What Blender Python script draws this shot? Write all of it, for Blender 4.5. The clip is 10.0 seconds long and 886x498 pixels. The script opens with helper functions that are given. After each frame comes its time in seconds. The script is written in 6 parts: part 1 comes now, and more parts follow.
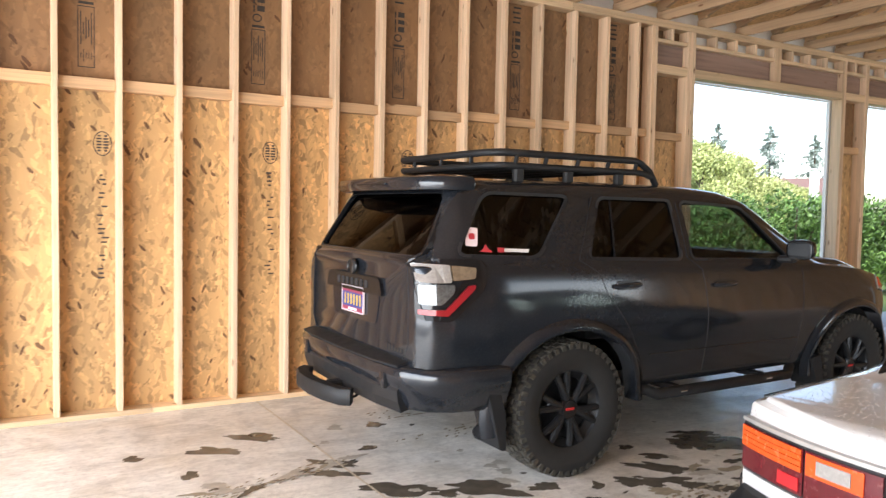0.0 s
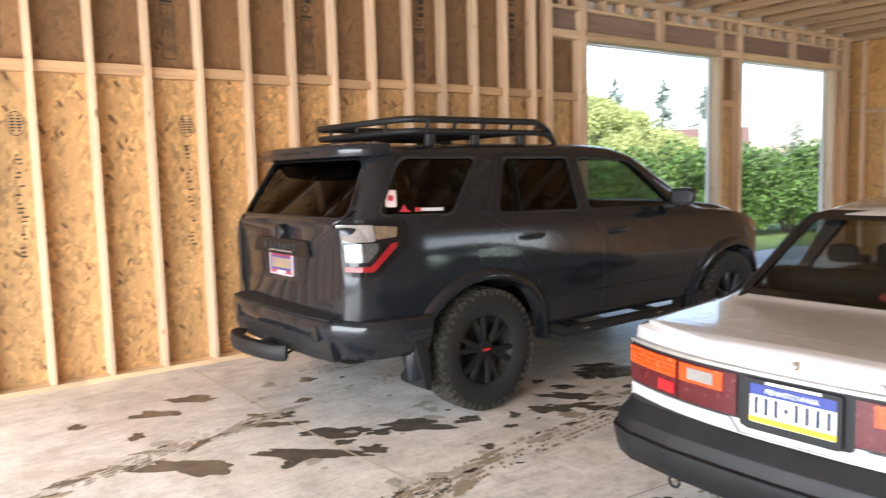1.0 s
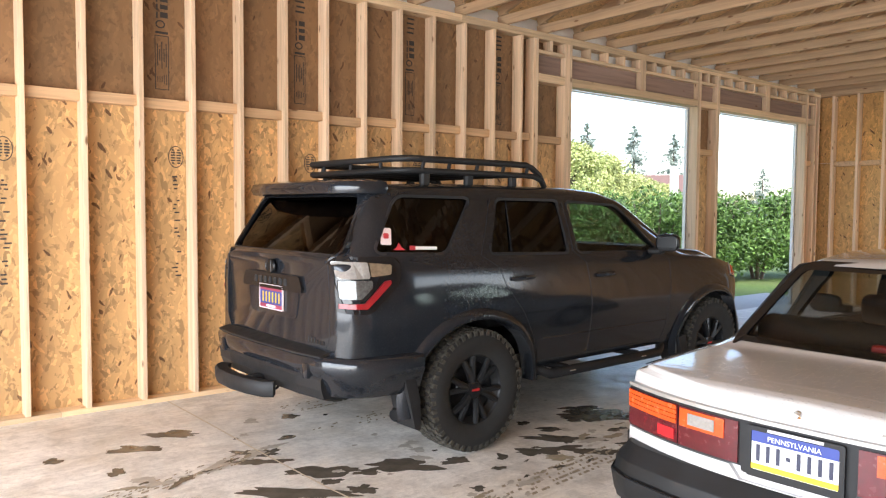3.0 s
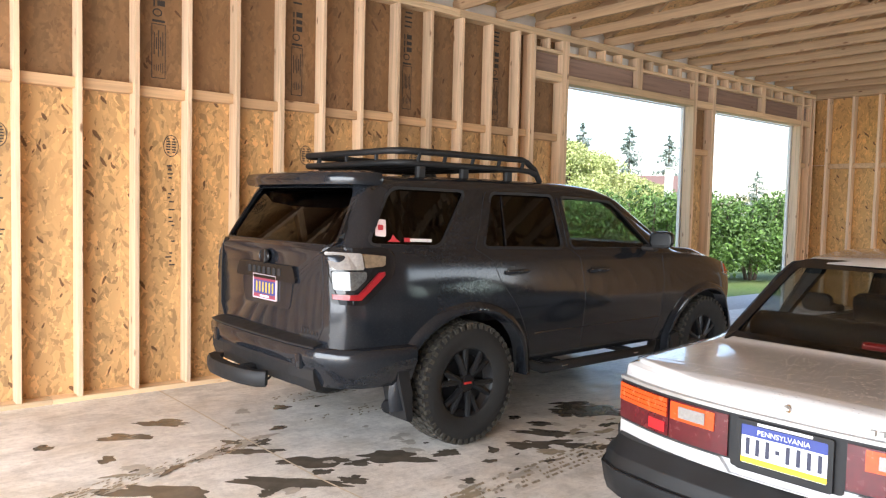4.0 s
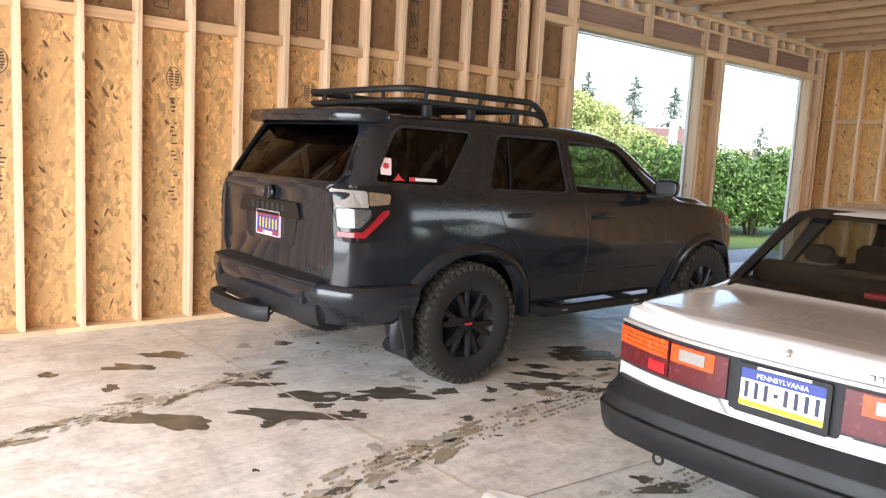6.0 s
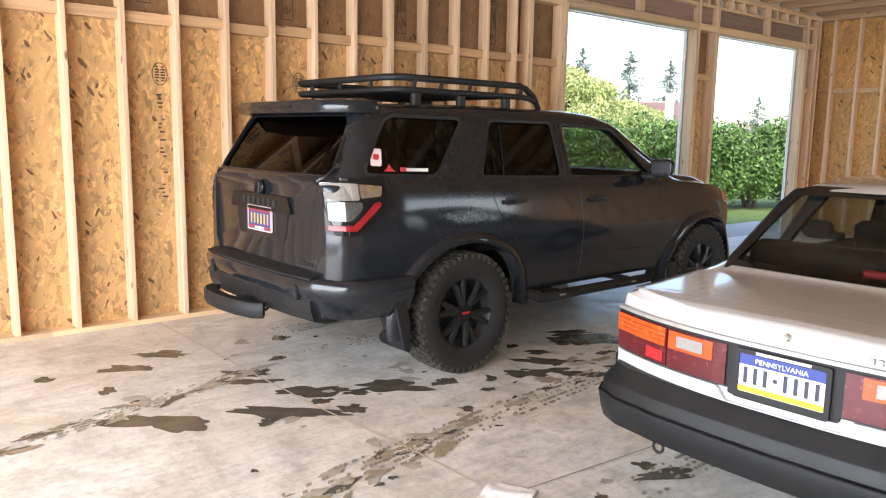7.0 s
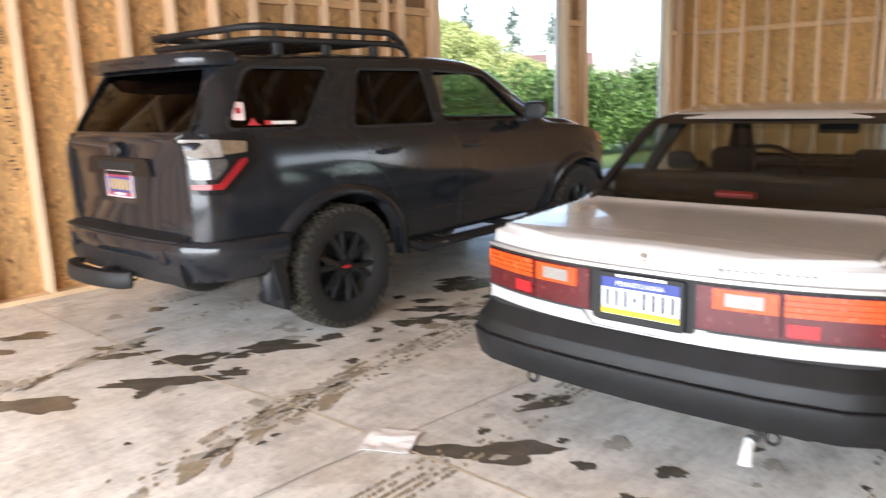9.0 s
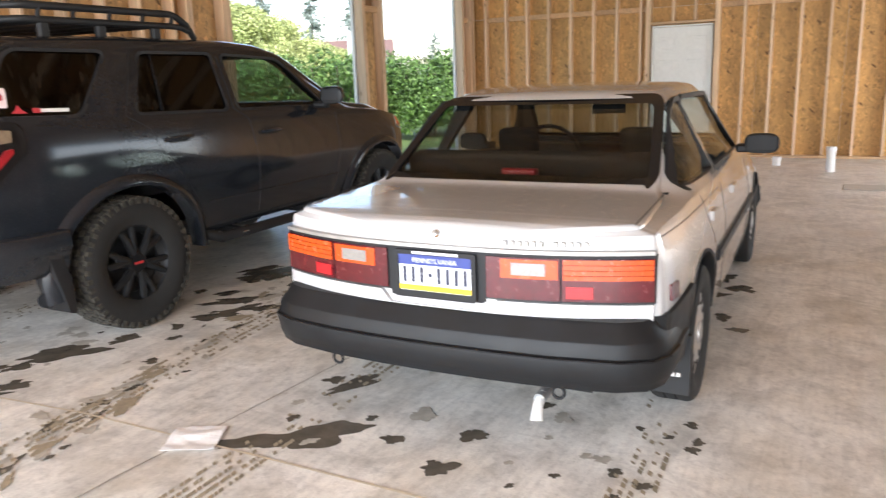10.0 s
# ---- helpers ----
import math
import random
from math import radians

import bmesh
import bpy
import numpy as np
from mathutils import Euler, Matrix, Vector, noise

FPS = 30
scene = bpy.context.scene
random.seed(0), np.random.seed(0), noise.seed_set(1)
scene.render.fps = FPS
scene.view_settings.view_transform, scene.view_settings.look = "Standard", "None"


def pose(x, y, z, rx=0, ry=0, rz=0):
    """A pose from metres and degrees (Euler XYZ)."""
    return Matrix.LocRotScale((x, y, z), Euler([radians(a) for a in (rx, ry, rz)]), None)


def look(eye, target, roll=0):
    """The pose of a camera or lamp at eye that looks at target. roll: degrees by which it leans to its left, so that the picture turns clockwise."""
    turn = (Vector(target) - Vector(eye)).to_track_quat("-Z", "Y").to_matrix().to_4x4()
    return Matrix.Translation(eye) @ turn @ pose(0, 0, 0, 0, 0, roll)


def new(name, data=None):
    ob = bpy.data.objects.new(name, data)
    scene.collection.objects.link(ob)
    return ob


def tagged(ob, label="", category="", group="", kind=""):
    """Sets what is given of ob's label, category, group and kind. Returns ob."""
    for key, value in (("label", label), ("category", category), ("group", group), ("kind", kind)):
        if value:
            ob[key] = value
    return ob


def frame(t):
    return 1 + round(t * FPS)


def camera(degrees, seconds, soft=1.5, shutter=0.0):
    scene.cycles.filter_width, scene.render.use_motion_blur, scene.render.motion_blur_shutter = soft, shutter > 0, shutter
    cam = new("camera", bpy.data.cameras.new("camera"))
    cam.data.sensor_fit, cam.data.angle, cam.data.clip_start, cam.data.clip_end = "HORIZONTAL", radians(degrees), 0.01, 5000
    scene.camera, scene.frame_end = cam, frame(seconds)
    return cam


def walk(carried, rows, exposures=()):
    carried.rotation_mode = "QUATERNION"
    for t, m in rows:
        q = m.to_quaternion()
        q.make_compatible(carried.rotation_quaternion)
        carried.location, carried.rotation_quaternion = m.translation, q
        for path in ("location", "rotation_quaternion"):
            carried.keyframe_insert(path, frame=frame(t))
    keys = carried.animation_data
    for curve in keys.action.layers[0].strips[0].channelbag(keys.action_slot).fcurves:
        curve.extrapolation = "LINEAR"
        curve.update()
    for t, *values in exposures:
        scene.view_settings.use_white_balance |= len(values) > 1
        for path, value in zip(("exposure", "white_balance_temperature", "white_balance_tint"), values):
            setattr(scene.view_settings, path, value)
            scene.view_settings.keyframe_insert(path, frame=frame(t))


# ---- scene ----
cam = camera(60.9, 10.0, soft=1.2, shutter=0.5)
PATH = [
    (0, (-0.663, -0.072, 1.525), (0.323, 1.665, 1.421), 1.1),
    (0.5, (-0.782, -0.241, 1.551), (0.18, 1.505, 1.389), -0.5),
    (1, (-0.917, -0.366, 1.532), (0.263, 1.235, 1.328), -1.4),
    (1.5, (-1.021, -0.341, 1.568), (0.28, 1.171, 1.429), -0.7),
    (2, (-1.021, -0.318, 1.541), (0.267, 1.21, 1.447), -0.7),
    (2.5, (-1.032, -0.29, 1.549), (0.225, 1.263, 1.446), -0.1),
    (4, (-1.046, -0.294, 1.518), (0.216, 1.254, 1.405), 1.4),
    (4.5, (-1.054, -0.286, 1.498), (0.207, 1.261, 1.369), 2.1),
    (5, (-1.08, -0.28, 1.495), (0.181, 1.265, 1.341), 2.5),
    (5.5, (-1.059, -0.295, 1.481), (0.196, 1.249, 1.279), 2.8),
    (6, (-1.066, -0.272, 1.476), (0.194, 1.261, 1.224), 3.1),
    (7.5, (-0.958, -0.252, 1.531), (0.278, 1.288, 1.216), -0.2),
    (8, (-0.929, -0.258, 1.498), (0.288, 1.301, 1.2), -1.0),
    (8.5, (-0.91, -0.284, 1.478), (0.346, 1.237, 1.152), -1.1),
    (9, (-0.882, -0.318, 1.434), (0.554, 1.015, 1.034), -1.8),
    (9.5, (-0.886, -0.349, 1.454), (0.734, 0.74, 1.021), -2.3),
    (10, (-0.876, -0.381, 1.417), (0.839, 0.546, 0.968), -2.0),
]
walk(cam, [(t, look(eye, target, roll)) for t, eye, target, roll in PATH], exposures=[(0.0, 1.85, 6500, 12.5), (10.0, 1.85, 6500, 12.5)])

# ---- world and light ----
world = bpy.data.worlds.new("sky")
scene.world = world
world.use_nodes = True
wn = world.node_tree
sky = wn.nodes.new("ShaderNodeTexSky")
sky.sky_type = "NISHITA"
sky.sun_disc = False
sky.sun_elevation, sky.sun_rotation = radians(48), radians(215)
sky.air_density, sky.dust_density, sky.ozone_density = 1.0, 1.5, 0.5
wn.nodes["Background"].inputs[1].default_value = 0.15
wn.links.new(sky.outputs[0], wn.nodes["Background"].inputs[0])
sun = new("sun", bpy.data.lights.new("sun", "SUN"))
sun.data.energy, sun.data.angle, sun.data.color = 1.4, radians(25), (1.0, 0.96, 0.9)
sun.matrix_world = look((0, 0, 0), (0.45, 0.5, -0.75))

def sky_panel(name, size_x, size_y, m, watts, color):
    """Sky light entering through an opening."""
    L = bpy.data.lights.new(name, "AREA")
    L.shape, L.size, L.size_y, L.energy, L.color = "RECTANGLE", size_x, size_y, watts, color
    ob = new(name, L)
    ob.matrix_world = m
    return ob
sky_panel("sky_west", 8.0, 2.6, look((-4.1, 0.9, 1.35), (0, 0.9, -0.9)), 255, (0.89, 0.95, 1.0))
sky_panel("sky_south", 4.6, 2.7, look((9.0, -4.72, 1.45), (9.0, 0, 0.4)), 55, (0.89, 0.95, 1.0))

# ---- helpers of this scene ----
def node(nt, kind, **kw):
    n = nt.nodes.new(kind)
    for k, v in kw.items():
        n.inputs[k].default_value = v
    return n

def ramp(nt, fac, stops, interp="LINEAR"):
    r = nt.nodes.new("ShaderNodeValToRGB")
    r.color_ramp.interpolation = interp
    e = r.color_ramp.elements
    while len(e) < len(stops):
        e.new(0.5)
    for el, (p, c) in zip(e, stops):
        el.position = p
        el.color = (*c, 1) if len(c) == 3 else c
    nt.links.new(fac, r.inputs[0])
    return r.outputs[0]

def mixc(nt, fac, a, b, mode="MIX"):
    m = nt.nodes.new("ShaderNodeMix")
    m.data_type, m.blend_type = "RGBA", mode
    for sock, v in ((m.inputs[0], fac), (m.inputs[6], a), (m.inputs[7], b)):
        if hasattr(v, "is_output"):
            nt.links.new(v, sock)
        elif isinstance(v, (int, float)):
            sock.default_value = v
        else:
            sock.default_value = (*v, 1)
    return m.outputs[2]

def maths(nt, op, a, b=0.0):
    m = nt.nodes.new("ShaderNodeMath")
    m.operation = op
    for sock, v in ((m.inputs[0], a), (m.inputs[1], b)):
        if hasattr(v, "is_output"):
            nt.links.new(v, sock)
        else:
            sock.default_value = v
    return m.outputs[0]

def coords(nt, scale=(1, 1, 1), rot=(0, 0, 0), space="Object", shift=None):
    tc = nt.nodes.new("ShaderNodeTexCoord")
    mp = nt.nodes.new("ShaderNodeMapping")
    mp.inputs["Scale"].default_value = scale
    mp.inputs["Rotation"].default_value = [radians(a) for a in rot]
    src = tc.outputs[space]
    if shift:
        oi = nt.nodes.new("ShaderNodeObjectInfo")
        va = nt.nodes.new("ShaderNodeVectorMath")
        va.operation = "MULTIPLY_ADD"
        cb = nt.nodes.new("ShaderNodeCombineXYZ")
        for i in range(3):
            nt.links.new(oi.outputs["Random"], cb.inputs[i])
        nt.links.new(cb.outputs[0], va.inputs[0])
        va.inputs[1].default_value = (shift, shift * 1.7, shift * 2.3)
        nt.links.new(src, va.inputs[2])
        src = va.outputs[0]
    nt.links.new(src, mp.inputs[0])
    return mp.outputs[0]

def noise_tex(nt, vec, scale, detail=4, rough=0.55, dist=0.0):
    n = node(nt, "ShaderNodeTexNoise", Scale=scale, Detail=detail, Roughness=rough, Distortion=dist)
    nt.links.new(vec, n.inputs["Vector"])
    return n.outputs[0]

def mat(name, color=(0.5, 0.5, 0.5), rough=0.6, metal=0.0, **kw):
    m = bpy.data.materials.new(name)
    m.use_nodes = True
    b = m.node_tree.nodes["Principled BSDF"]
    b.inputs["Base Color"].default_value = (*color, 1)
    b.inputs["Roughness"].default_value = rough
    b.inputs["Metallic"].default_value = metal
    for k, v in kw.items():
        b.inputs[k.replace("_", " ")].default_value = v
    return m, m.node_tree, b

def bump(nt, b, height, strength=0.2, dist=0.01):
    bp = node(nt, "ShaderNodeBump", Strength=strength, Distance=dist)
    nt.links.new(height, bp.inputs["Height"])
    nt.links.new(bp.outputs[0], b.inputs["Normal"])

def obj_random(nt):
    return nt.nodes.new("ShaderNodeObjectInfo").outputs["Random"]

# ---- materials ----
def make_osb(name, axis_rot, contrast, tone):
    """Oriented strand board: overlapping stretched flakes, dark bark flecks, an uneven tone from sheet to sheet."""
    m, nt, b = mat(name, rough=0.62)
    flakes = []
    for i, (rz, sc) in enumerate(((6, (34, 34, 8)), (-22, (40, 40, 11)), (38, (30, 30, 10)))):
        vec = coords(nt, (1, 1, 1), tuple(r * rz for r in axis_rot), shift=9.0 + i)
        mp = node(nt, "ShaderNodeMapping")
        mp.inputs["Scale"].default_value = sc
        nt.links.new(vec, mp.inputs[0])
        wob = node(nt, "ShaderNodeTexNoise", Scale=9.0, Detail=2.0)
        nt.links.new(vec, wob.inputs["Vector"])
        add = nt.nodes.new("ShaderNodeVectorMath")
        add.operation = "MULTIPLY_ADD"
        nt.links.new(wob.outputs["Color"], add.inputs[0])
        add.inputs[1].default_value = (1.4, 1.4, 1.4)
        nt.links.new(mp.outputs[0], add.inputs[2])
        v = nt.nodes.new("ShaderNodeTexVoronoi")
        v.inputs["Scale"].default_value = 1.0
        v.inputs["Randomness"].default_value = 1.0
        nt.links.new(add.outputs[0], v.inputs["Vector"])
        sp = nt.nodes.new("ShaderNodeSeparateColor")
        nt.links.new(v.outputs["Color"], sp.inputs[0])
        flakes.append((sp.outputs[0], sp.outputs[1], v.outputs["Distance"]))
    base = coords(nt, shift=5.0)
    pick = maths(nt, "GREATER_THAN", noise_tex(nt, base, 16, 2), 0.5)
    pick2 = maths(nt, "GREATER_THAN", noise_tex(nt, base, 11, 2), 0.56)
    lo, mid, hi = [tuple(c * k for c in tone) for k in (1 - 0.42 * contrast, 1.0, 1 + 0.36 * contrast)]
    cols = [ramp(nt, f[0], ((0.0, lo), (0.35, mid), (0.75, mid), (1.0, hi))) for f in flakes]
    col = mixc(nt, pick, cols[0], cols[1])
    col = mixc(nt, pick2, col, cols[2])
    # bark flecks: a few flakes only
    bark = maths(nt, "GREATER_THAN", flakes[1][1], 1 - 0.022 * contrast)
    bark2 = maths(nt, "GREATER_THAN", flakes[2][1], 1 - 0.03 * contrast)
    near = maths(nt, "LESS_THAN", flakes[1][2], 0.42)
    near2 = maths(nt, "LESS_THAN", flakes[2][2], 0.40)
    dark = maths(nt, "MAXIMUM", maths(nt, "MULTIPLY", bark, near), maths(nt, "MULTIPLY", bark2, near2))
    col = mixc(nt, maths(nt, "MULTIPLY", dark, 0.85), col, (0.09, 0.035, 0.012))
    big = noise_tex(nt, base, 1.3, 3)
    col = mixc(nt, 0.55, col, ramp(nt, big, ((0.3, (0.66, 0.62, 0.56)), (0.7, (1.15, 1.1, 1.0)))), "MULTIPLY")
    rnd = obj_random(nt)
    col = mixc(nt, 1.0, col, ramp(nt, rnd, ((0.0, (0.92, 0.93, 0.92)), (0.5, (1.0, 1.0, 1.0)), (1.0, (1.08, 1.03, 0.97)))), "MULTIPLY")
    nt.links.new(col, b.inputs["Base Color"])
    bump(nt, b, maths(nt, "ADD", flakes[0][0], maths(nt, "MULTIPLY", flakes[1][0], 0.7)), 0.35, 0.003)
    return m

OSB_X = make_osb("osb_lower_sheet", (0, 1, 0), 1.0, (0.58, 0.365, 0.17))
# upper sheets: browner board, with the dimness above the low daylight coloured in
OSB_U_SHADED = make_osb("osb_brown_shaded_sheet", (0, 1, 0), 0.6, (0.255, 0.143, 0.068))
OSB_Y = make_osb("osb_end_wall", (1, 0, 0), 0.8, (0.62, 0.36, 0.135))
OSB_R = make_osb("osb_roof", (0, 0, 1), 0.6, (0.68, 0.45, 0.23))

def make_pine(name, tone, axis):
    """Sawn softwood with grain along the given axis, knots and a different tone for each piece."""
    m, nt, b = mat(name, rough=0.58)
    sc = [26.0, 26.0, 26.0]
    sc[axis] = 1.1
    vec = coords(nt, sc, shift=13.0)
    g = noise_tex(nt, vec, 1.0, 5, 0.6, 0.6)
    col = ramp(nt, g, ((0.3, tuple(c * 0.74 for c in tone)), (0.5, tone), (0.72, tuple(min(c * 1.16, 0.9) for c in tone))))
    kvec = coords(nt, [9 if i != axis else 3.0 for i in range(3)], shift=7.0)
    v = nt.nodes.new("ShaderNodeTexVoronoi")
    v.inputs["Scale"].default_value = 1.0
    nt.links.new(kvec, v.inputs["Vector"])
    knot = ramp(nt, v.outputs["Distance"], ((0.0, (1, 1, 1)), (0.07, (0.8, 0.8, 0.8)), (0.13, (0, 0, 0))))
    col = mixc(nt, knot, col, (0.2, 0.085, 0.03))
    rnd = obj_random(nt)
    col = mixc(nt, 1.0, col, ramp(nt, rnd, ((0.0, (0.8, 0.78, 0.75)), (0.45, (1, 1, 1)), (1.0, (1.1, 1.06, 1.0)))), "MULTIPLY")
    nt.links.new(col, b.inputs["Base Color"])
    bump(nt, b, g, 0.25, 0.002)
    return m

PINE_Z = make_pine("pine_stud", (0.74, 0.53, 0.35), 2)
PINE_X = make_pine("pine_plate", (0.70, 0.51, 0.32), 0)
PINE_Y = make_pine("pine_chord", (0.52, 0.345, 0.20), 1)
PINE_BLK = make_pine("pine_block", (0.60, 0.38, 0.21), 0)
# header beams take a darker, purplish brown tone
PINE_DARK = make_pine("dark_header_wood", (0.30, 0.20, 0.16), 0)

def make_concrete():
    m, nt, b = mat("damp_concrete", rough=0.5)
    vec = coords(nt, space="Object")
    a = noise_tex(nt, vec, 0.8, 6, 0.6)
    c = noise_tex(nt, vec, 5.0, 6, 0.65)
    f = noise_tex(nt, vec, 120.0, 3, 0.6)
    col = ramp(nt, a, ((0.3, (0.68, 0.655, 0.61)), (0.55, (0.82, 0.79, 0.735)), (0.75, (0.87, 0.845, 0.795))))
    col = mixc(nt, 0.6, col, ramp(nt, c, ((0.32, (0.55, 0.54, 0.53)), (0.5, (0.95, 0.95, 0.95)), (0.68, (1.12, 1.12, 1.12)))), "MULTIPLY")
    col = mixc(nt, 0.25, col, ramp(nt, f, ((0.35, (0.7, 0.7, 0.7)), (0.65, (1.15, 1.15, 1.15)))), "MULTIPLY")
    grit = noise_tex(nt, vec, 24.0, 8, 0.75)
    col = mixc(nt, 0.55, col, ramp(nt, grit, ((0.36, (0.62, 0.61, 0.6)), (0.5, (0.98, 0.98, 0.98)), (0.66, (1.12, 1.12, 1.11)))), "MULTIPLY")
    sweep_marks = noise_tex(nt, coords(nt, (2.0, 17.0, 1.0), (0, 0, 34)), 1.0, 6, 0.7, 1.2)
    col = mixc(nt, 0.4, col, ramp(nt, sweep_marks, ((0.36, (0.68, 0.67, 0.66)), (0.55, (1.04, 1.04, 1.04)))), "MULTIPLY")
    damp = noise_tex(nt, vec, 1.6, 9, 0.72, 0.8)
    wetness = ramp(nt, damp, ((0.50, (0, 0, 0)), (0.58, (0.55, 0.55, 0.55)), (0.7, (0.8, 0.8, 0.8))))
    col = mixc(nt, wetness, col, mixc(nt, 1.0, col, (0.70, 0.69, 0.68), "MULTIPLY"))
    warm = noise_tex(nt, vec, 1.7, 3)
    col = mixc(nt, ramp(nt, warm, ((0.5, (0, 0, 0)), (0.75, (0.35, 0.35, 0.35)))), col, (0.50, 0.40, 0.26))
    nt.links.new(col, b.inputs["Base Color"])
    nt.links.new(ramp(nt, c, ((0.35, (0.30, 0.30, 0.30)), (0.65, (0.55, 0.55, 0.55)))), b.inputs["Roughness"])
    bump(nt, b, maths(nt, "ADD", f, maths(nt, "MULTIPLY", c, 2.0)), 0.12, 0.004)
    return m

CONCRETE = make_concrete()

def make_plain(name, color, rough, metal=0.0, vary=0.12, scale=14.0, bmp=0.0, **kw):
    """A plain finish with a slight cloudiness and uneven gloss."""
    m, nt, b = mat(name, color, rough, metal, **kw)
    n = noise_tex(nt, coords(nt), scale, 5, 0.6)
    nt.links.new(ramp(nt, n, ((0.25, tuple(c * (1 - vary) for c in color)), (0.75, tuple(min(1, c * (1 + vary)) for c in color)))), b.inputs["Base Color"])
    nt.links.new(ramp(nt, n, ((0.2, (rough * 0.85,) * 3), (0.8, (min(1, rough * 1.2),) * 3))), b.inputs["Roughness"])
    if bmp:
        bump(nt, b, n, bmp, 0.002)
    return m

WHITE_PAINT = make_plain("white_jamb_paint", (0.78, 0.77, 0.74), 0.45, vary=0.05)
STAMP_INK = make_plain("stamp_ink", (0.035, 0.03, 0.028), 0.7, vary=0.3, scale=60)
WET = make_plain("wet_stain", (0.115, 0.10, 0.08), 0.22, vary=0.35, scale=9)
MUD = make_plain("dried_mud", (0.30, 0.25, 0.175), 0.7, vary=0.35, scale=25)
FAINT = make_plain("old_damp_mark", (0.40, 0.365, 0.31), 0.5, vary=0.3, scale=12)
JOINT = make_plain("joint_line", (0.58, 0.50, 0.38), 0.7, vary=0.2, scale=30)
CRACK = make_plain("crack_line", (0.22, 0.19, 0.15), 0.7, vary=0.2, scale=30)
PALE_STEEL = make_plain("pale_brushed_steel", (0.72, 0.72, 0.71), 0.5, 0.25)
STEEL = make_plain("galvanised_steel", (0.35, 0.36, 0.37), 0.4, 0.9)

# ---- building blocks ----
def link_mesh(name, bm, material, parent=None, smooth=None):
    me = bpy.data.meshes.new(name)
    bm.to_mesh(me)
    bm.free()
    for mt in (material if isinstance(material, (list, tuple)) else [material]):
        me.materials.append(mt)
    if smooth:
        me.shade_smooth()
        me.set_sharp_from_angle(angle=radians(smooth))
    ob = new(name, me)
    ob.parent = parent
    return ob

def part(name, bm, material, parent, label="", smooth=None):
    ob = link_mesh(name, bm, material, parent, smooth)
    if label:
        ob["label"] = label
    return ob

def empty(name, m=None):
    ob = new(name)
    ob.empty_display_size = 0.2
    if m is not None:
        ob.matrix_world = m
    return ob

def box(lo, hi, bevel=0.0, seg=1, bm=None):
    bm = bm or bmesh.new()
    c = [(a + b) / 2 for a, b in zip(lo, hi)]
    s = [max(abs(b - a), 1e-4) for a, b in zip(lo, hi)]
    r = bmesh.ops.create_cube(bm, size=1, matrix=Matrix.Translation(c) @ Matrix.Diagonal((*s, 1)))
    if bevel:
        es = list({e for v in r["verts"] for e in v.link_edges})
        bmesh.ops.bevel(bm, geom=es, offset=bevel, segments=seg, affect="EDGES", profile=0.6)
    return bm

BOXES = {}
def stick(name, lo, hi, material, parent, bevel=0.003):
    """A straight piece of lumber; alike pieces share one mesh."""
    s = tuple(round(b - a, 4) for a, b in zip(lo, hi))
    key = (s, material.name)
    if key not in BOXES:
        bm = box([-v / 2 for v in s], [v / 2 for v in s], bevel)
        me = bpy.data.meshes.new(name)
        bm.to_mesh(me)
        bm.free()
        me.materials.append(material)
        BOXES[key] = me
    ob = new(name, BOXES[key])
    ob.parent = parent
    ob.location = [(a + b) / 2 for a, b in zip(lo, hi)]
    return ob

def prism(outline, axis, lo, hi, bm=None):
    """A polygon (two coordinates a point) drawn out along an axis (0 x, 1 y, 2 z)."""
    bm = bm or bmesh.new()
    def at(p, d):
        q = list(p)
        q.insert(axis, d)
        return q
    a = [bm.verts.new(at(p, lo)) for p in outline]
    b = [bm.verts.new(at(p, hi)) for p in outline]
    bm.faces.new(a)
    bm.faces.new(b[::-1])
    n = len(outline)
    for i in range(n):
        bm.faces.new((a[i], b[i], b[(i + 1) % n], a[(i + 1) % n]))
    bmesh.ops.recalc_face_normals(bm, faces=bm.faces)
    return bm

def tube(path, radius, sides=10, closed=False, bm=None):
    """A round bar swept along points."""
    bm = bm or bmesh.new()
    pts = [Vector(p) for p in path]
    rings, n = [], len(pts)
    for i, p in enumerate(pts):
        a = pts[(i - 1) % n] if closed or i else p
        b = pts[(i + 1) % n] if closed or i < n - 1 else p
        d = (b - a).normalized()
        u = d.orthogonal().normalized() if not rings else (u - d * u.dot(d)).normalized()
        w = d.cross(u)
        r = radius[i] if isinstance(radius, (list, tuple)) else radius
        rings.append([bm.verts.new(p + (u * math.cos(t) + w * math.sin(t)) * r) for t in [2 * math.pi * k / sides for k in range(sides)]])
    last = n if closed else n - 1
    for i in range(last):
        A, B = rings[i], rings[(i + 1) % n]
        for k in range(sides):
            bm.faces.new((A[k], A[(k + 1) % sides], B[(k + 1) % sides], B[k]))
    if not closed:
        bm.faces.new(rings[0][::-1])
        bm.faces.new(rings[-1])
    bmesh.ops.recalc_face_normals(bm, faces=bm.faces)
    return bm

def lathe(profile, sides=48, bm=None, cap=True):
    """Spin (radius, y) pairs round the y axis."""
    bm = bm or bmesh.new()
    rings = []
    for r, y in profile:
        rings.append([bm.verts.new((r * math.cos(2 * math.pi * k / sides), y, r * math.sin(2 * math.pi * k / sides))) for k in range(sides)])
    for A, B in zip(rings, rings[1:]):
        for k in range(sides):
            bm.faces.new((A[k], A[(k + 1) % sides], B[(k + 1) % sides], B[k]))
    if cap:
        bm.faces.new(rings[0][::-1])
        bm.faces.new(rings[-1])
    bmesh.ops.recalc_face_normals(bm, faces=bm.faces)
    return bm

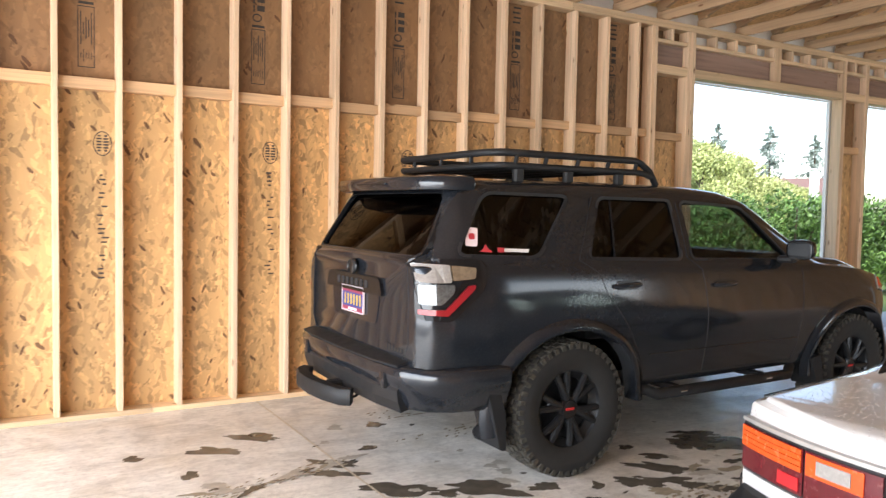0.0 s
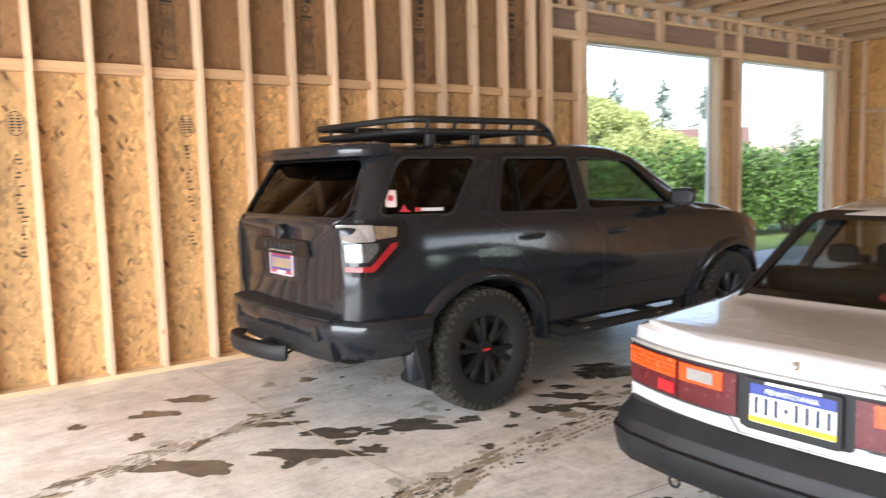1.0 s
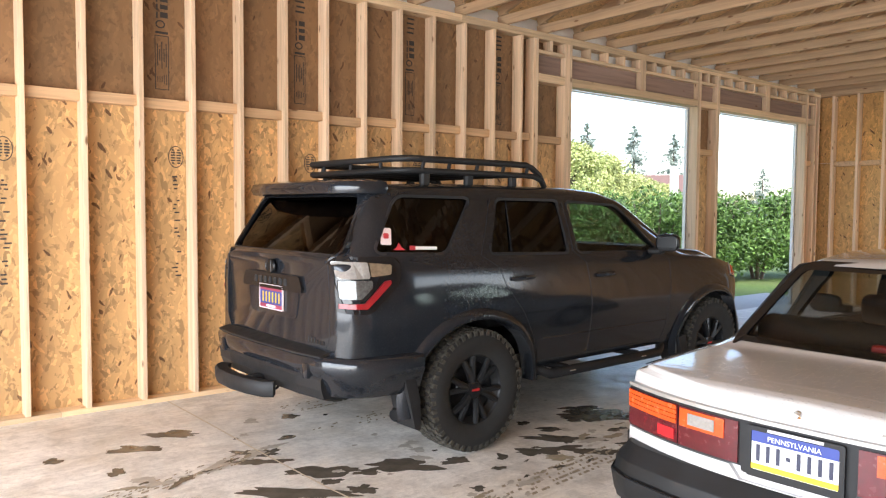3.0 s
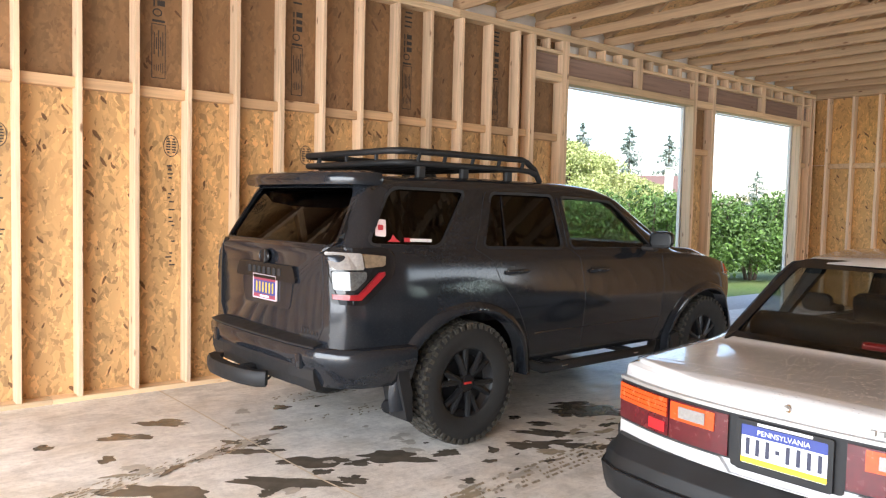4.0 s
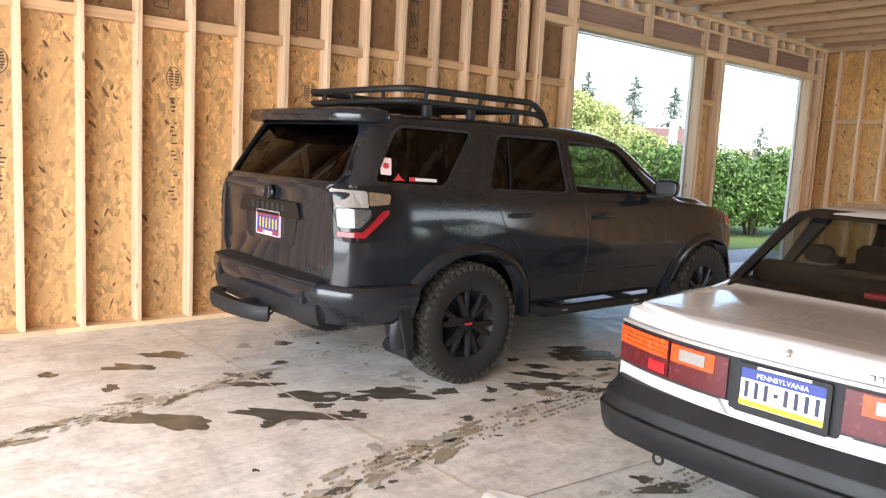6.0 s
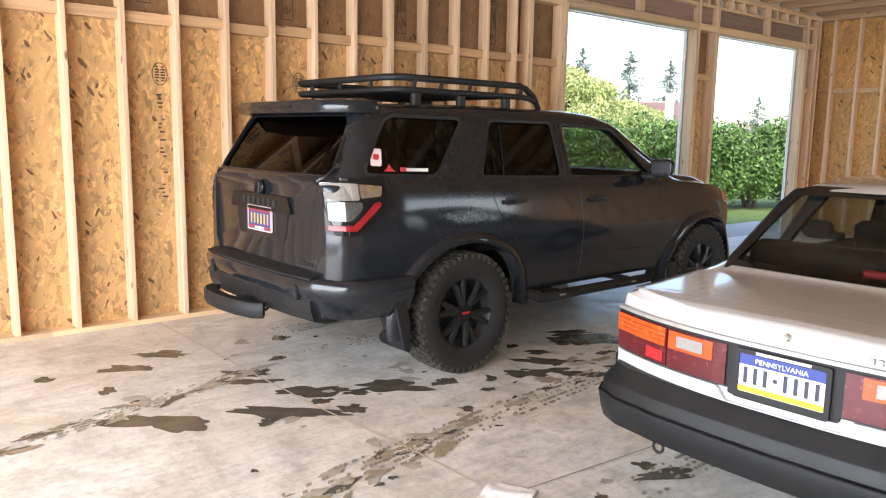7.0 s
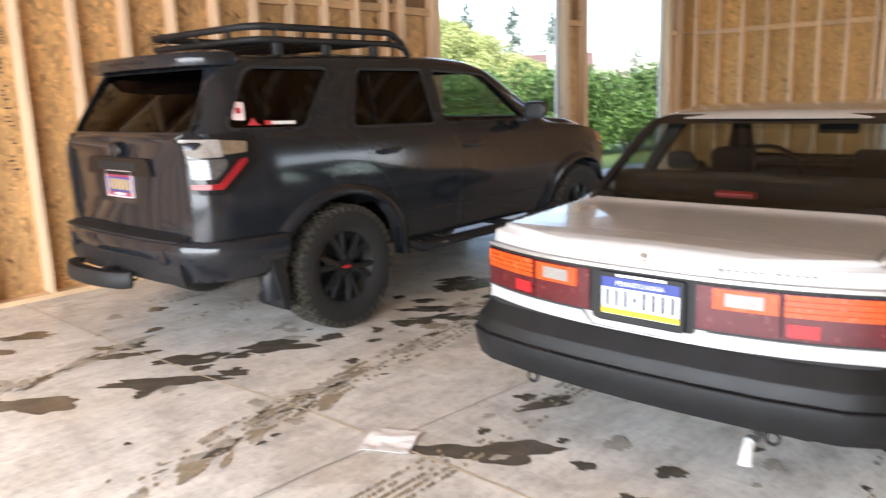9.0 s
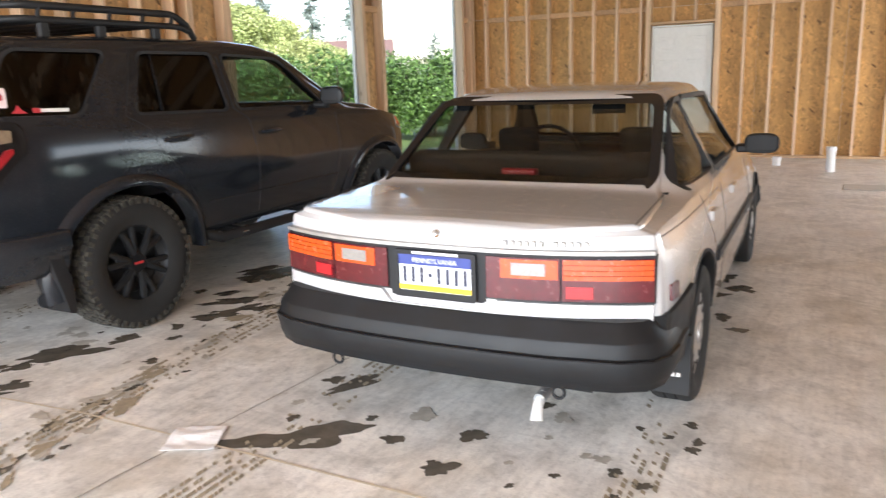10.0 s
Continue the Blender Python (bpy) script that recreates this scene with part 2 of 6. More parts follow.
def structure(ob, label, category=""):
    return tagged(ob, label, category, kind="structure")

# ---- the garage: measures ----
STUD, SP = 0.038, 0.4064
WY, WX = 5.70, 11.85           # inner stud faces of the long wall and the end wall
DEP = 0.14                     # stud depth
XW, YS = -4.0, -4.6            # the side behind, and the other long side
TOP = 3.535                    # top of the wall plates
OPEN = ((5.676, 8.261), (8.808, 11.365))
HEAD = 2.985
SOUTH = (6.7, 11.3)            # open bay in the other long side
JZ = 2.40                      # top of the blocking row

floor = link_mesh("floor", box((XW - 0.2, YS - 0.2, -0.15), (WX + 0.2, WY + 0.28, 0.0)), CONCRETE)
structure(floor, "pale grey concrete slab, damp and stained with muddy water", "floor")

def shell(name, pieces, label):
    bm = bmesh.new()
    for lo, hi in pieces:
        box(lo, hi, bm=bm)
    return structure(link_mesh(name, bm, WHITE_PAINT), label, "wall")

# outer cladding, pierced by the openings
oy0, oy1 = WY + DEP + 0.014, WY + 0.178
wall_north = shell("wall_north", [((XW - 0.2, oy0, -0.1), (OPEN[0][0], oy1, 3.7)), ((OPEN[0][1], oy0, -0.1), (OPEN[1][0], oy1, 3.7)),
                                  ((OPEN[1][1], oy0, -0.1), (WX + 0.28, oy1, 3.7)),
                                  ((OPEN[0][0], oy0, HEAD + 0.02), (OPEN[0][1], oy1, 3.7)), ((OPEN[1][0], oy0, HEAD + 0.02), (OPEN[1][1], oy1, 3.7))],
                   "long unfinished stud wall sheathed in OSB with two garage door openings")
ox0, ox1 = WX + DEP + 0.014, WX + 0.28
wall_east = shell("wall_east", [((ox0, YS - 0.2, -0.1), (ox1, oy0 - 0.002, 3.7))], "unfinished end wall of bare studs and OSB with a white door")
wall_south = shell("wall_south", [((XW - 0.2, YS - 0.28, -0.1), (SOUTH[0], YS - DEP - 0.014, 3.7)), ((SOUTH[1], YS - 0.28, -0.1), (ox1, YS - DEP - 0.014, 3.7)), ((SOUTH[0], YS - 0.28, HEAD), (SOUTH[1], YS - DEP - 0.014, 3.7))], "unfinished long wall of bare studs and OSB with one open bay")
wall_west = shell("wall_west", [((XW - 0.28, YS - 0.12, -0.1), (XW - 0.15, YS + 0.8, 3.7)), ((XW - 0.28, 4.9, -0.1), (XW - 0.15, oy0 - 0.002, 3.7)),
                                ((XW - 0.28, YS + 0.8, 3.2), (XW - 0.15, 4.9, 3.7))], "end wall with one wide open bay")

def sheets_x(parent, y0, y1, x_from, x_to, x_start, skip=()):
    """Sheathing, 4 by 8 foot sheets upright, along x."""
    x = x_start
    while x < x_to:
        a, b = max(x, x_from) + 0.0015, min(x + 1.2192, x_to) - 0.0015
        cuts = [(a, b)]
        for s0, s1 in skip:
            cuts = [c for a0, b0 in cuts for c in ((a0, min(b0, s0)), (max(a0, s1), b0)) if c[1] - c[0] > 0.01]
        for a0, b0 in cuts:
            stick("osb_sheet", (a0, y0, 0.0), (b0, y1, 2.362), OSB_X, parent, 0)
            stick("osb_sheet", (a0, y0, 2.366), (b0, y1, TOP), OSB_U_SHADED, parent, 0)
        x += 1.2192

sheets_x(wall_north, WY + DEP, WY + DEP + 0.012, XW - 0.1, WX + 0.1, 1.63 - STUD - 0.4064 - 1.2192 * 7, [(a - 0.04, b + 0.04) for a, b in OPEN])

# long wall: plates, studs, blocking
y0, y1 = WY, WY + DEP - 0.001
for a, b in ((XW, OPEN[0][0]), (OPEN[0][1], OPEN[1][0]), (OPEN[1][1], WX + DEP)):
    x = a
    while x < b - 0.01:
        e = min(x + 4.2, b)
        stick("bottom_plate", (x, y0, 0.0), (e - 0.002, y1, 0.038), PINE_X, wall_north)
        x = e
x = XW
while x < WX:
    e = min(x + 4.0, WX + DEP)
    stick("top_plate", (x, y0, TOP - 0.076), (e - 0.002, y1, TOP - 0.0385), PINE_X, wall_north)
    stick("top_plate", (x, y0, TOP - 0.038), (e - 0.002, y1, TOP), PINE_X, wall_north)
    x = e
stud_right = [k * SP for k in range(-9, 13)] + [5.12, 5.12 - 0.039, 5.676, 5.637, 5.598, 8.30, 8.339, 8.808, 8.769, 11.404, 11.443, 11.72, 11.85]
STUDS = sorted(stud_right)
for xr in STUDS:
    stick("stud", (xr - STUD, y0, 0.0385), (xr, y1, TOP - 0.0765), PINE_Z, wall_north)
for a, b in zip(STUDS, STUDS[1:]):
    gap = (a, b - STUD)
    if gap[1] - gap[0] > 0.06 and not any(o0 - 0.1 < (gap[0] + gap[1]) / 2 < o1 + 0.1 for o0, o1 in OPEN):
        zj = JZ + 0.012 * math.sin(a * 7.0)
        stick("blocking", (gap[0] + 0.001, y0 + 0.05, zj - 0.08), (gap[1] - 0.001, y1, zj), PINE_BLK, wall_north)
# headers over the openings
def header_run(a, b, n, mid):
    stick("header_sill", (a, y0, HEAD), (b, y1 + 0.012, 3.075), PINE_X, wall_north)
    stick("header_beam", (a, y0 + 0.075, 3.076), (b, y1, 3.30), PINE_DARK, wall_north)
    stick("header_plate", (a, y0 + 0.004, 3.301), (b, y1, 3.339), PINE_X, wall_north)
    for i in range(1, n):
        x = a + (b - a) * i / n
        stick("cripple", (x - 0.019, y0 + 0.01, 3.34), (x + 0.019, y1, TOP - 0.0765), PINE_Z, wall_north)
    if mid:
        xm = (a + b) / 2 + 0.05
        stick("header_post", (xm - 0.055, y0 - 0.004, 3.0755), (xm + 0.055, y0 + 0.07, TOP - 0.077), PINE_Z, wall_north)
header_run(5.121, 5.559, 2, False)
header_run(5.677, 8.261, 8, True)
header_run(8.34, 8.73, 2, False)
header_run(8.809, 11.365, 8, True)
header_run(11.444, 11.68, 1, False)
# white wrapped reveals
for a, b in OPEN:
    for x0, x1 in ((a - 0.001, a + 0.018), (b - 0.018, b + 0.001)):
        stick("door_jamb", (x0, y1 + 0.013, 0.0), (x1, oy1 + 0.02, HEAD), WHITE_PAINT, wall_north, 0.002)
    stick("door_jamb", (a + 0.018, y1 + 0.013, HEAD - 0.018), (b - 0.018, oy1 + 0.02, HEAD - 0.0005), WHITE_PAINT, wall_north, 0.002)

# end wall
DOOR = (1.605, 2.53)            # the white door, along y
ya = WY + DEP
yy = ya
while yy > YS - 0.1:
    lo, hi = max(yy - 1.2192, YS - DEP) + 0.0015, yy - 0.0015
    for z0, z1 in ((0, 2.362), (2.366, TOP)):
        stick("osb_sheet", (WX + DEP, lo, z0), (WX + DEP + 0.012, hi, z1), OSB_Y, wall_east, 0)
    yy -= 1.2192
x0, x1 = WX, WX + DEP - 0.001
for z0 in (0.0, TOP - 0.076, TOP - 0.038):
    for a, b in ((YS, -0.7), (-0.698, WY - 0.002)):
        if z0 == 0.0 and b > 0:
            stick("bottom_plate", (x0, a, 0), (x1, DOOR[0] - 0.03, 0.038), PINE_Y, wall_east)
            stick("bottom_plate", (x0, DOOR[1] + 0.03, 0), (x1, b, 0.038), PINE_Y, wall_east)
        else:
            stick("top_plate" if z0 else "bottom_plate", (x0, a, z0), (x1, b, z0 + 0.0375), PINE_Y, wall_east)
ys = [5.51 - k * 0.395 for k in range(8)] + [1.165 - k * 0.395 for k in range(15)]
ys = [v for v in ys if not DOOR[0] - 0.1 < v < DOOR[1] + 0.1] + [DOOR[0] - 0.031, DOOR[0] - 0.07, DOOR[1] + 0.07, DOOR[1] + 0.109]
ys = sorted(v for v in ys if v > YS)
for v in ys:
    stick("stud", (x0, v - STUD, 0.0385), (x1, v, TOP - 0.0765), PINE_Z, wall_east)
for a, b in zip(ys, ys[1:]):
    if b - STUD - a > 0.06:
        if a < 2.0 < b:
            continue
        stick("blocking", (x0 + 0.05, a + 0.001, JZ - 0.1), (x1, b - STUD - 0.001, JZ - 0.02), PINE_BLK, wall_east)
stick("door_header", (x0 + 0.002, DOOR[0] - 0.031, 2.09), (x1, DOOR[1] + 0.031, 2.13), PINE_Y, wall_east)
for v in (1.86, 2.2):
    stick("cripple", (x0 + 0.01, v, 2.131), (x1, v + STUD, TOP - 0.0765), PINE_Z, wall_east)

def six_panel_door():
    d = empty("door_1", pose(WX + 0.06, (DOOR[0] + DOOR[1]) / 2, 0.012))
    structure(d, "white six-panel door set in the bare stud wall", "door")
    w = (DOOR[1] - DOOR[0]) / 2 - 0.022
    part("door_leaf", box((0, -w, 0), (0.04, w, 2.03), 0.003), WHITE_PAINT, d)
    for za, zb in ((0.25, 0.86), (1.0, 1.52), (1.64, 1.88)):
        for s in (-1, 1):
            p = box((-0.006, s * w * 0.5 - w * 0.33, za), (0.004, s * w * 0.5 + w * 0.33, zb), 0.004)
            panel = part("door_panel", p, WHITE_PAINT, d)
            part("panel_field", box((-0.012, s * w * 0.5 - w * 0.22, za + 0.045), (-0.003, s * w * 0.5 + w * 0.22, zb - 0.045), 0.004), WHITE_PAINT, panel)
    for s in (-1, 1):
        part("door_frame", box((-0.045, s * (w + 0.006) if s > 0 else s * (w + 0.026), 0), (0.06, s * (w + 0.026) if s > 0 else s * (w + 0.006), 2.06), 0.002), WHITE_PAINT, d)
    part("door_frame", box((-0.045, -w - 0.005, 2.036), (0.06, w + 0.005, 2.06), 0.002), WHITE_PAINT, d)
    part("door_knob", lathe([(0.004, 0), (0.012, 0.002), (0.012, 0.03), (0.03, 0.036), (0.03, 0.055), (0.015, 0.068)], 16), STEEL, d, "steel door knob").matrix_local = pose(0, -w + 0.07, 0.95, 0, 0, 90)
six_panel_door()

# south wall, out of view
sheets_x(wall_south, YS - DEP - 0.012, YS - DEP, XW, WX + 0.1, XW, [SOUTH])
xx = XW
while xx < WX:
    if not SOUTH[0] - 0.05 < xx < SOUTH[1]:
        stick("stud", (xx, YS - DEP + 0.001, 0.0), (xx + STUD, YS, TOP), PINE_Z, wall_south)
    xx += SP

# roof: trusses across, boarding above
ceiling = empty("ceiling")
structure(ceiling, "open roof trusses of pale timber under OSB boarding", "ceiling")
RIDGE_Y, PITCH = (WY + DEP + YS - DEP) / 2, 0.33
def slope_z(y):
    return TOP + 0.20 + PITCH * (WY + DEP - RIDGE_Y - abs(y - RIDGE_Y))
def chord(bm, p, q, x, w=STUD, h=0.10):
    """A bar in a truss's plane from p to q (y, z)."""
    p, q = Vector(p), Vector(q)
    d = (q - p).normalized()
    n = Vector((-d.y, d.x)) * h / 2
    a = [p + n, q + n, q - n, p - n]
    prism([(v.x, v.y) for v in a], 0, x - w / 2, x + w / 2, bm)
ceil_bm = bmesh.new()
xx = XW + 0.1
k = 0
while xx < WX + 0.1:
    zc = TOP + 0.0505
    chord(ceil_bm, (YS - DEP, zc), (WY + DEP, zc), xx)
    for s in (-1, 1):
        e = RIDGE_Y + s * (WY + DEP - RIDGE_Y)
        chord(ceil_bm, (e, slope_z(e) - 0.055), (RIDGE_Y, slope_z(RIDGE_Y) - 0.055), xx)
        half = abs(e - RIDGE_Y)
        for u, v in ((0.98, 0.98), (0.78, 0.62), (0.46, 0.62), (0.46, 0.30), (0.14, 0.30)):
            chord(ceil_bm, (RIDGE_Y + s * half * u, zc + 0.06), (RIDGE_Y + s * half * v, slope_z(RIDGE_Y + s * half * v) - 0.11), xx, STUD - 0.004, 0.07)
    xx += 0.6096
    k += 1
trusses = link_mesh("ceiling_trusses", ceil_bm, PINE_Y, ceiling)
deck = bmesh.new()
for s in (-1, 1):
    e = RIDGE_Y + s * (WY + 0.7 - RIDGE_Y)
    prism([(e, slope_z(e)), (RIDGE_Y, slope_z(RIDGE_Y)), (RIDGE_Y, slope_z(RIDGE_Y) + 0.03), (e, slope_z(e) + 0.03)], 0, XW - 0.5, WX + 0.6, deck)
link_mesh("ceiling_boarding", deck, OSB_R, ceiling)
gable = bmesh.new()
for gx in (WX + DEP + 0.002, XW - 0.16):
    e0, e1 = RIDGE_Y - (WY + 0.3 - RIDGE_Y), WY + 0.3
    prism([(e0, TOP), (e1, TOP), (e1, slope_z(e1)), (RIDGE_Y, slope_z(RIDGE_Y)), (e0, slope_z(e0))], 0, gx, gx + 0.02, gable)
link_mesh("ceiling_gable", gable, OSB_Y, ceiling)

# ---- outside ----
def make_ground():
    m, nt, b = mat("outdoor_ground", rough=0.9)
    vec = coords(nt)
    a = noise_tex(nt, vec, 0.5, 5)
    f = noise_tex(nt, vec, 14.0, 5, 0.7)
    grass = ramp(nt, f, ((0.3, (0.05, 0.10, 0.02)), (0.6, (0.14, 0.22, 0.05)), (0.8, (0.24, 0.29, 0.09))))
    col = mixc(nt, ramp(nt, a, ((0.4, (0, 0, 0)), (0.8, (0.5, 0.5, 0.5)))), grass, (0.2, 0.19, 0.09))
    nt.links.new(col, b.inputs["Base Color"])
    bump(nt, b, f, 0.8, 0.05)
    return m
GRASS = make_ground()
bm = bmesh.new()
bmesh.ops.create_grid(bm, x_segments=40, y_segments=40, size=400)
for v in bm.verts:
    v.co.z = -0.2
ground = structure(link_mesh("ground", bm, GRASS), "open ground of short spring grass reaching far off", "ground")
APRON = make_plain("pale_gravel_apron", (0.42, 0.40, 0.37), 0.85, vary=0.3, scale=40, bmp=0.5)
structure(link_mesh("pavement", box((XW - 12, WY + 0.29, -0.3), (WX + 1.4, WY + 1.6, -0.06), 0.01), APRON), "pale concrete apron outside the garage openings", "pavement")
structure(link_mesh("pavement_west", box((XW - 30, YS - 8, -0.3), (XW - 0.29, WY + 0.28, -0.05), 0.01), APRON), "pale gravel yard outside the open end", "pavement")

def make_leaf(name, dark, light):
    m, nt, b = mat(name, rough=0.55)
    geo = nt.nodes.new("ShaderNodeNewGeometry")
    col = ramp(nt, geo.outputs["Random Per Island"], ((0.0, dark), (0.6, light), (1.0, tuple(min(1, c * 1.5) for c in light))))
    n = noise_tex(nt, coords(nt), 0.8, 3)
    col = mixc(nt, 0.5, col, ramp(nt, n, ((0.3, (0.6, 0.6, 0.6)), (0.7, (1.3, 1.3, 1.3)))), "MULTIPLY")
    nt.links.new(col, b.inputs["Base Color"])
    b.inputs["Subsurface Weight"].default_value = 0.0
    return m
HEDGE_LEAF = make_leaf("hedge_leaf", (0.045, 0.09, 0.02), (0.12, 0.22, 0.045))
SPRING_LEAF = make_leaf("spring_leaf", (0.26, 0.30, 0.10), (0.46, 0.50, 0.20))
# needles lightened and greyed: the distance haze is mixed into their colour
HAZY_PINE_LEAF = make_leaf("hazy_conifer_needles", (0.17, 0.215, 0.19), (0.26, 0.31, 0.27))
BARK = make_plain("bark", (0.12, 0.085, 0.06), 0.9, vary=0.4, scale=20, bmp=0.6)

def leaf_cloud(centres, per, size, rng, flat=0.6):
    """Leaf blades scattered in the outer layer of overlapping round clumps."""
    verts, faces = [], []
    for cx, cy, cz, r in centres:
        for _ in range(per):
            d = rng.normal(size=3)
            d /= np.linalg.norm(d)
            p = np.array((cx, cy, cz)) + d * r * (0.72 + 0.36 * rng.random()) * np.array((1, 1, 0.92))
            u = rng.normal(size=3)
            u /= np.linalg.norm(u)
            w = np.cross(u, d + rng.normal(size=3) * flat)
            w /= np.linalg.norm(w) + 1e-6
            s = size * (0.6 + 0.8 * rng.random())
            i = len(verts)
            verts += [p - u * s, p + w * s * 0.45, p + u * s, p - w * s * 0.45]
            faces.append((i, i + 1, i + 2, i + 3))
    me = bpy.data.meshes.new("leaves")
    me.from_pydata([tuple(v) for v in verts], [], faces)
    return me

def bush(x, y, h, r, seed):
    rng = np.random.default_rng(seed)
    b = empty("hedge_bush", pose(x, y, -0.2))
    tagged(b, "dense green rounded hedge shrub standing on the grass", "hedge", group="hedge beyond the openings")
    cs = []
    for _ in range(26):
        a, q, z = rng.random() * 6.283, rng.random() ** 0.6 * r, rng.random()
        cs.append((q * math.cos(a), q * math.sin(a), 0.35 + z * (h - 0.75) * (1 - 0.25 * (q / r) ** 2), 0.36 + 0.2 * rng.random()))
    me = leaf_cloud(cs, 330, 0.055, rng)
    me.materials.append(HEDGE_LEAF)
    o = new("crown", me)
    o.parent = b
    tr = bmesh.new()
    for k in range(4):
        a = k * 1.6 + rng.random()
        tube([(0.1 * math.cos(a), 0.1 * math.sin(a), 0), (0.3 * r * math.cos(a), 0.3 * r * math.sin(a), h * 0.4), (0.6 * r * math.cos(a), 0.6 * r * math.sin(a), h * 0.75)], [0.05, 0.035, 0.015], 6, bm=tr)
    part("trunk", tr, BARK, b)

def leafy_tree(x, y, h, spread, leaf, seed, label, base=0.0, size=0.085, per=420, clumps=46):
    rng = np.random.default_rng(seed)
    t = empty("tree", pose(x, y, base - 0.2))
    tagged(t, label, "tree")
    bm = tube([(0, 0, 0), (0.1, 0.05, h * 0.3), (-0.05, 0.1, h * 0.6), (0, 0, h * 0.9)], [h * 0.03, h * 0.022, h * 0.014, h * 0.004], 8)
    cs = []
    for k in range(clumps):
        a, z = rng.random() * 6.283, 0.25 + 0.72 * rng.random()
        q = spread * (0.35 + 0.65 * rng.random()) * math.sin(min(1, (1.05 - z) * 1.6) * 1.57)
        c = (q * math.cos(a), q * math.sin(a), z * h)
        cs.append((*c, spread * (0.16 + 0.16 * rng.random())))
        if k % 4 == 0:
            tube([(0, 0, z * h * 0.75), (c[0] * 0.5, c[1] * 0.5, z * h * 0.9), c], [h * 0.01, h * 0.006, h * 0.002], 5, bm=bm)
    part("trunk", bm, BARK, t)
    me = leaf_cloud(cs, per, size, rng)
    me.materials.append(leaf)
    o = new("crown", me)
    o.parent = t

def conifer(x, y, h, spread, seed, bare=0.15, base=0.0):
    rng = np.random.default_rng(seed)
    t = empty("conifer_tree", pose(x, y, base - 0.2))
    tagged(t, "tall conifer with uneven drooping branches, coloured pale for haze", "tree", group="far conifers")
    bm = tube([(0, 0, 0), (0.05, 0, h * 0.5), (0, 0, h)], [h * 0.018, h * 0.011, h * 0.002], 7)
    cs = []
    z = bare
    while z < 0.99:
        q = spread * (1 - z) ** 0.75 * (0.7 + 0.5 * rng.random())
        for k in range(3):
            a = rng.random() * 6.283
            L = q * (0.55 + 0.6 * rng.random())
            for u in (0.35, 0.7, 1.0):
                cs.append((L * u * math.cos(a), L * u * math.sin(a), z * h - 0.12 * L * u, 0.075 * h * (0.35 + 0.5 * (1 - u)) * (1.15 - z) * (0.6 + 0.8 * rng.random())))
        z += 0.028
    part("trunk", bm, BARK, t)
    me = leaf_cloud(cs, 22, h * 0.012, rng)
    me.materials.append(HAZY_PINE_LEAF)
    o = new("crown", me)
    o.parent = t


HEDGE = ((10.2, 14.6), (11.6, 13.7), (12.9, 12.9), (14.1, 12.1), (15.3, 11.3), (16.4, 10.5), (17.5, 9.8), (18.6, 9.1), (19.7, 8.5), (20.9, 7.9))
for i, (hx, hy) in enumerate(HEDGE):
    bush(hx, hy, 2.45 + 0.12 * math.sin(i * 2.1), 1.05, 40 + i)

def bearing(az, dist):
    """A place by its bearing from the parked cars, degrees from x towards y."""
    return -1.0 + dist * math.cos(radians(az)), -0.3 + dist * math.sin(radians(az))

for az, d, h, w, seed in ((41.5, 40, 5.0, 2.4, 1), (39.3, 44, 4.7, 2.8, 2), (37.2, 50, 3.7, 2.6, 3), (43.5, 46, 6.0, 3.0, 4), (35.5, 46, 3.0, 2.2, 9)):
    leafy_tree(*bearing(az, d), h, w, SPRING_LEAF, seed, "fresh yellow-green spring tree behind the hedge")
for az, d, h, w, seed in ((37.2, 82, 10.6, 4.2, 5), (34.4, 80, 9.6, 3.6, 6), (40.6, 95, 12.6, 3.2, 7), (41.6, 100, 11.0, 3.6, 8), (28.4, 90, 6.4, 2.8, 11)):
    conifer(*bearing(az, d), h, w, seed, bare=0.3 if seed in (6, 7) else 0.12)

# far low woods, one sheet of leaves along the skyline
rng = np.random.default_rng(77)
cs = []
for k in range(300):
    az = 10 + 46 * rng.random()
    x, y = bearing(az, 100 + 25 * rng.random())
    cs.append((x, y, 0.5 + 4.0 * rng.random() * (0.45 + 0.55 * max(0, min(1, (az - 24) / 14))), 1.6))
me = leaf_cloud(cs, 60, 0.30, rng)
me.materials.append(make_leaf("far_woods_leaf", (0.08, 0.10, 0.05), (0.19, 0.19, 0.10)))
tagged(new("far_woods", me), "low mixed woods along the far skyline", "woods", kind="stuff")

SIDING = make_plain("pale_house_siding", (0.55, 0.54, 0.52), 0.7, vary=0.1, scale=3)
ROOFING = make_plain("brown_shingle_roof", (0.20, 0.12, 0.10), 0.85, vary=0.25, scale=8)
def far_house(az, d, w, h, turn):
    x, y = bearing(az, d)
    hs = empty("house", pose(x, y, -0.2, 0, 0, turn))
    tagged(hs, "distant pale house with a low brown roof behind the trees", "house")
    part("wall", box((-3, -w / 2, 0), (3, w / 2, h), 0.02), SIDING, hs)
    part("roof", prism([(-3.4, h), (3.4, h), (0, h + 1.6)], 1, -w / 2 - 0.4, w / 2 + 0.4), ROOFING, hs)
    for k in (-1, 1):
        wn_ = part("window", box((-3.04, k * w * 0.25 - 0.5, h * 0.45), (-2.98, k * w * 0.25 + 0.5, h * 0.8), 0.01), SIDING, hs)
        part("pane", box((-3.06, k * w * 0.25 - 0.42, h * 0.48), (-3.03, k * w * 0.25 + 0.42, h * 0.77)), TRIM_DARK, wn_)
TRIM_DARK = make_plain("dark_window_pane", (0.05, 0.06, 0.07), 0.15, vary=0.2)
far_house(35.3, 72, 9.0, 3.4, 30)
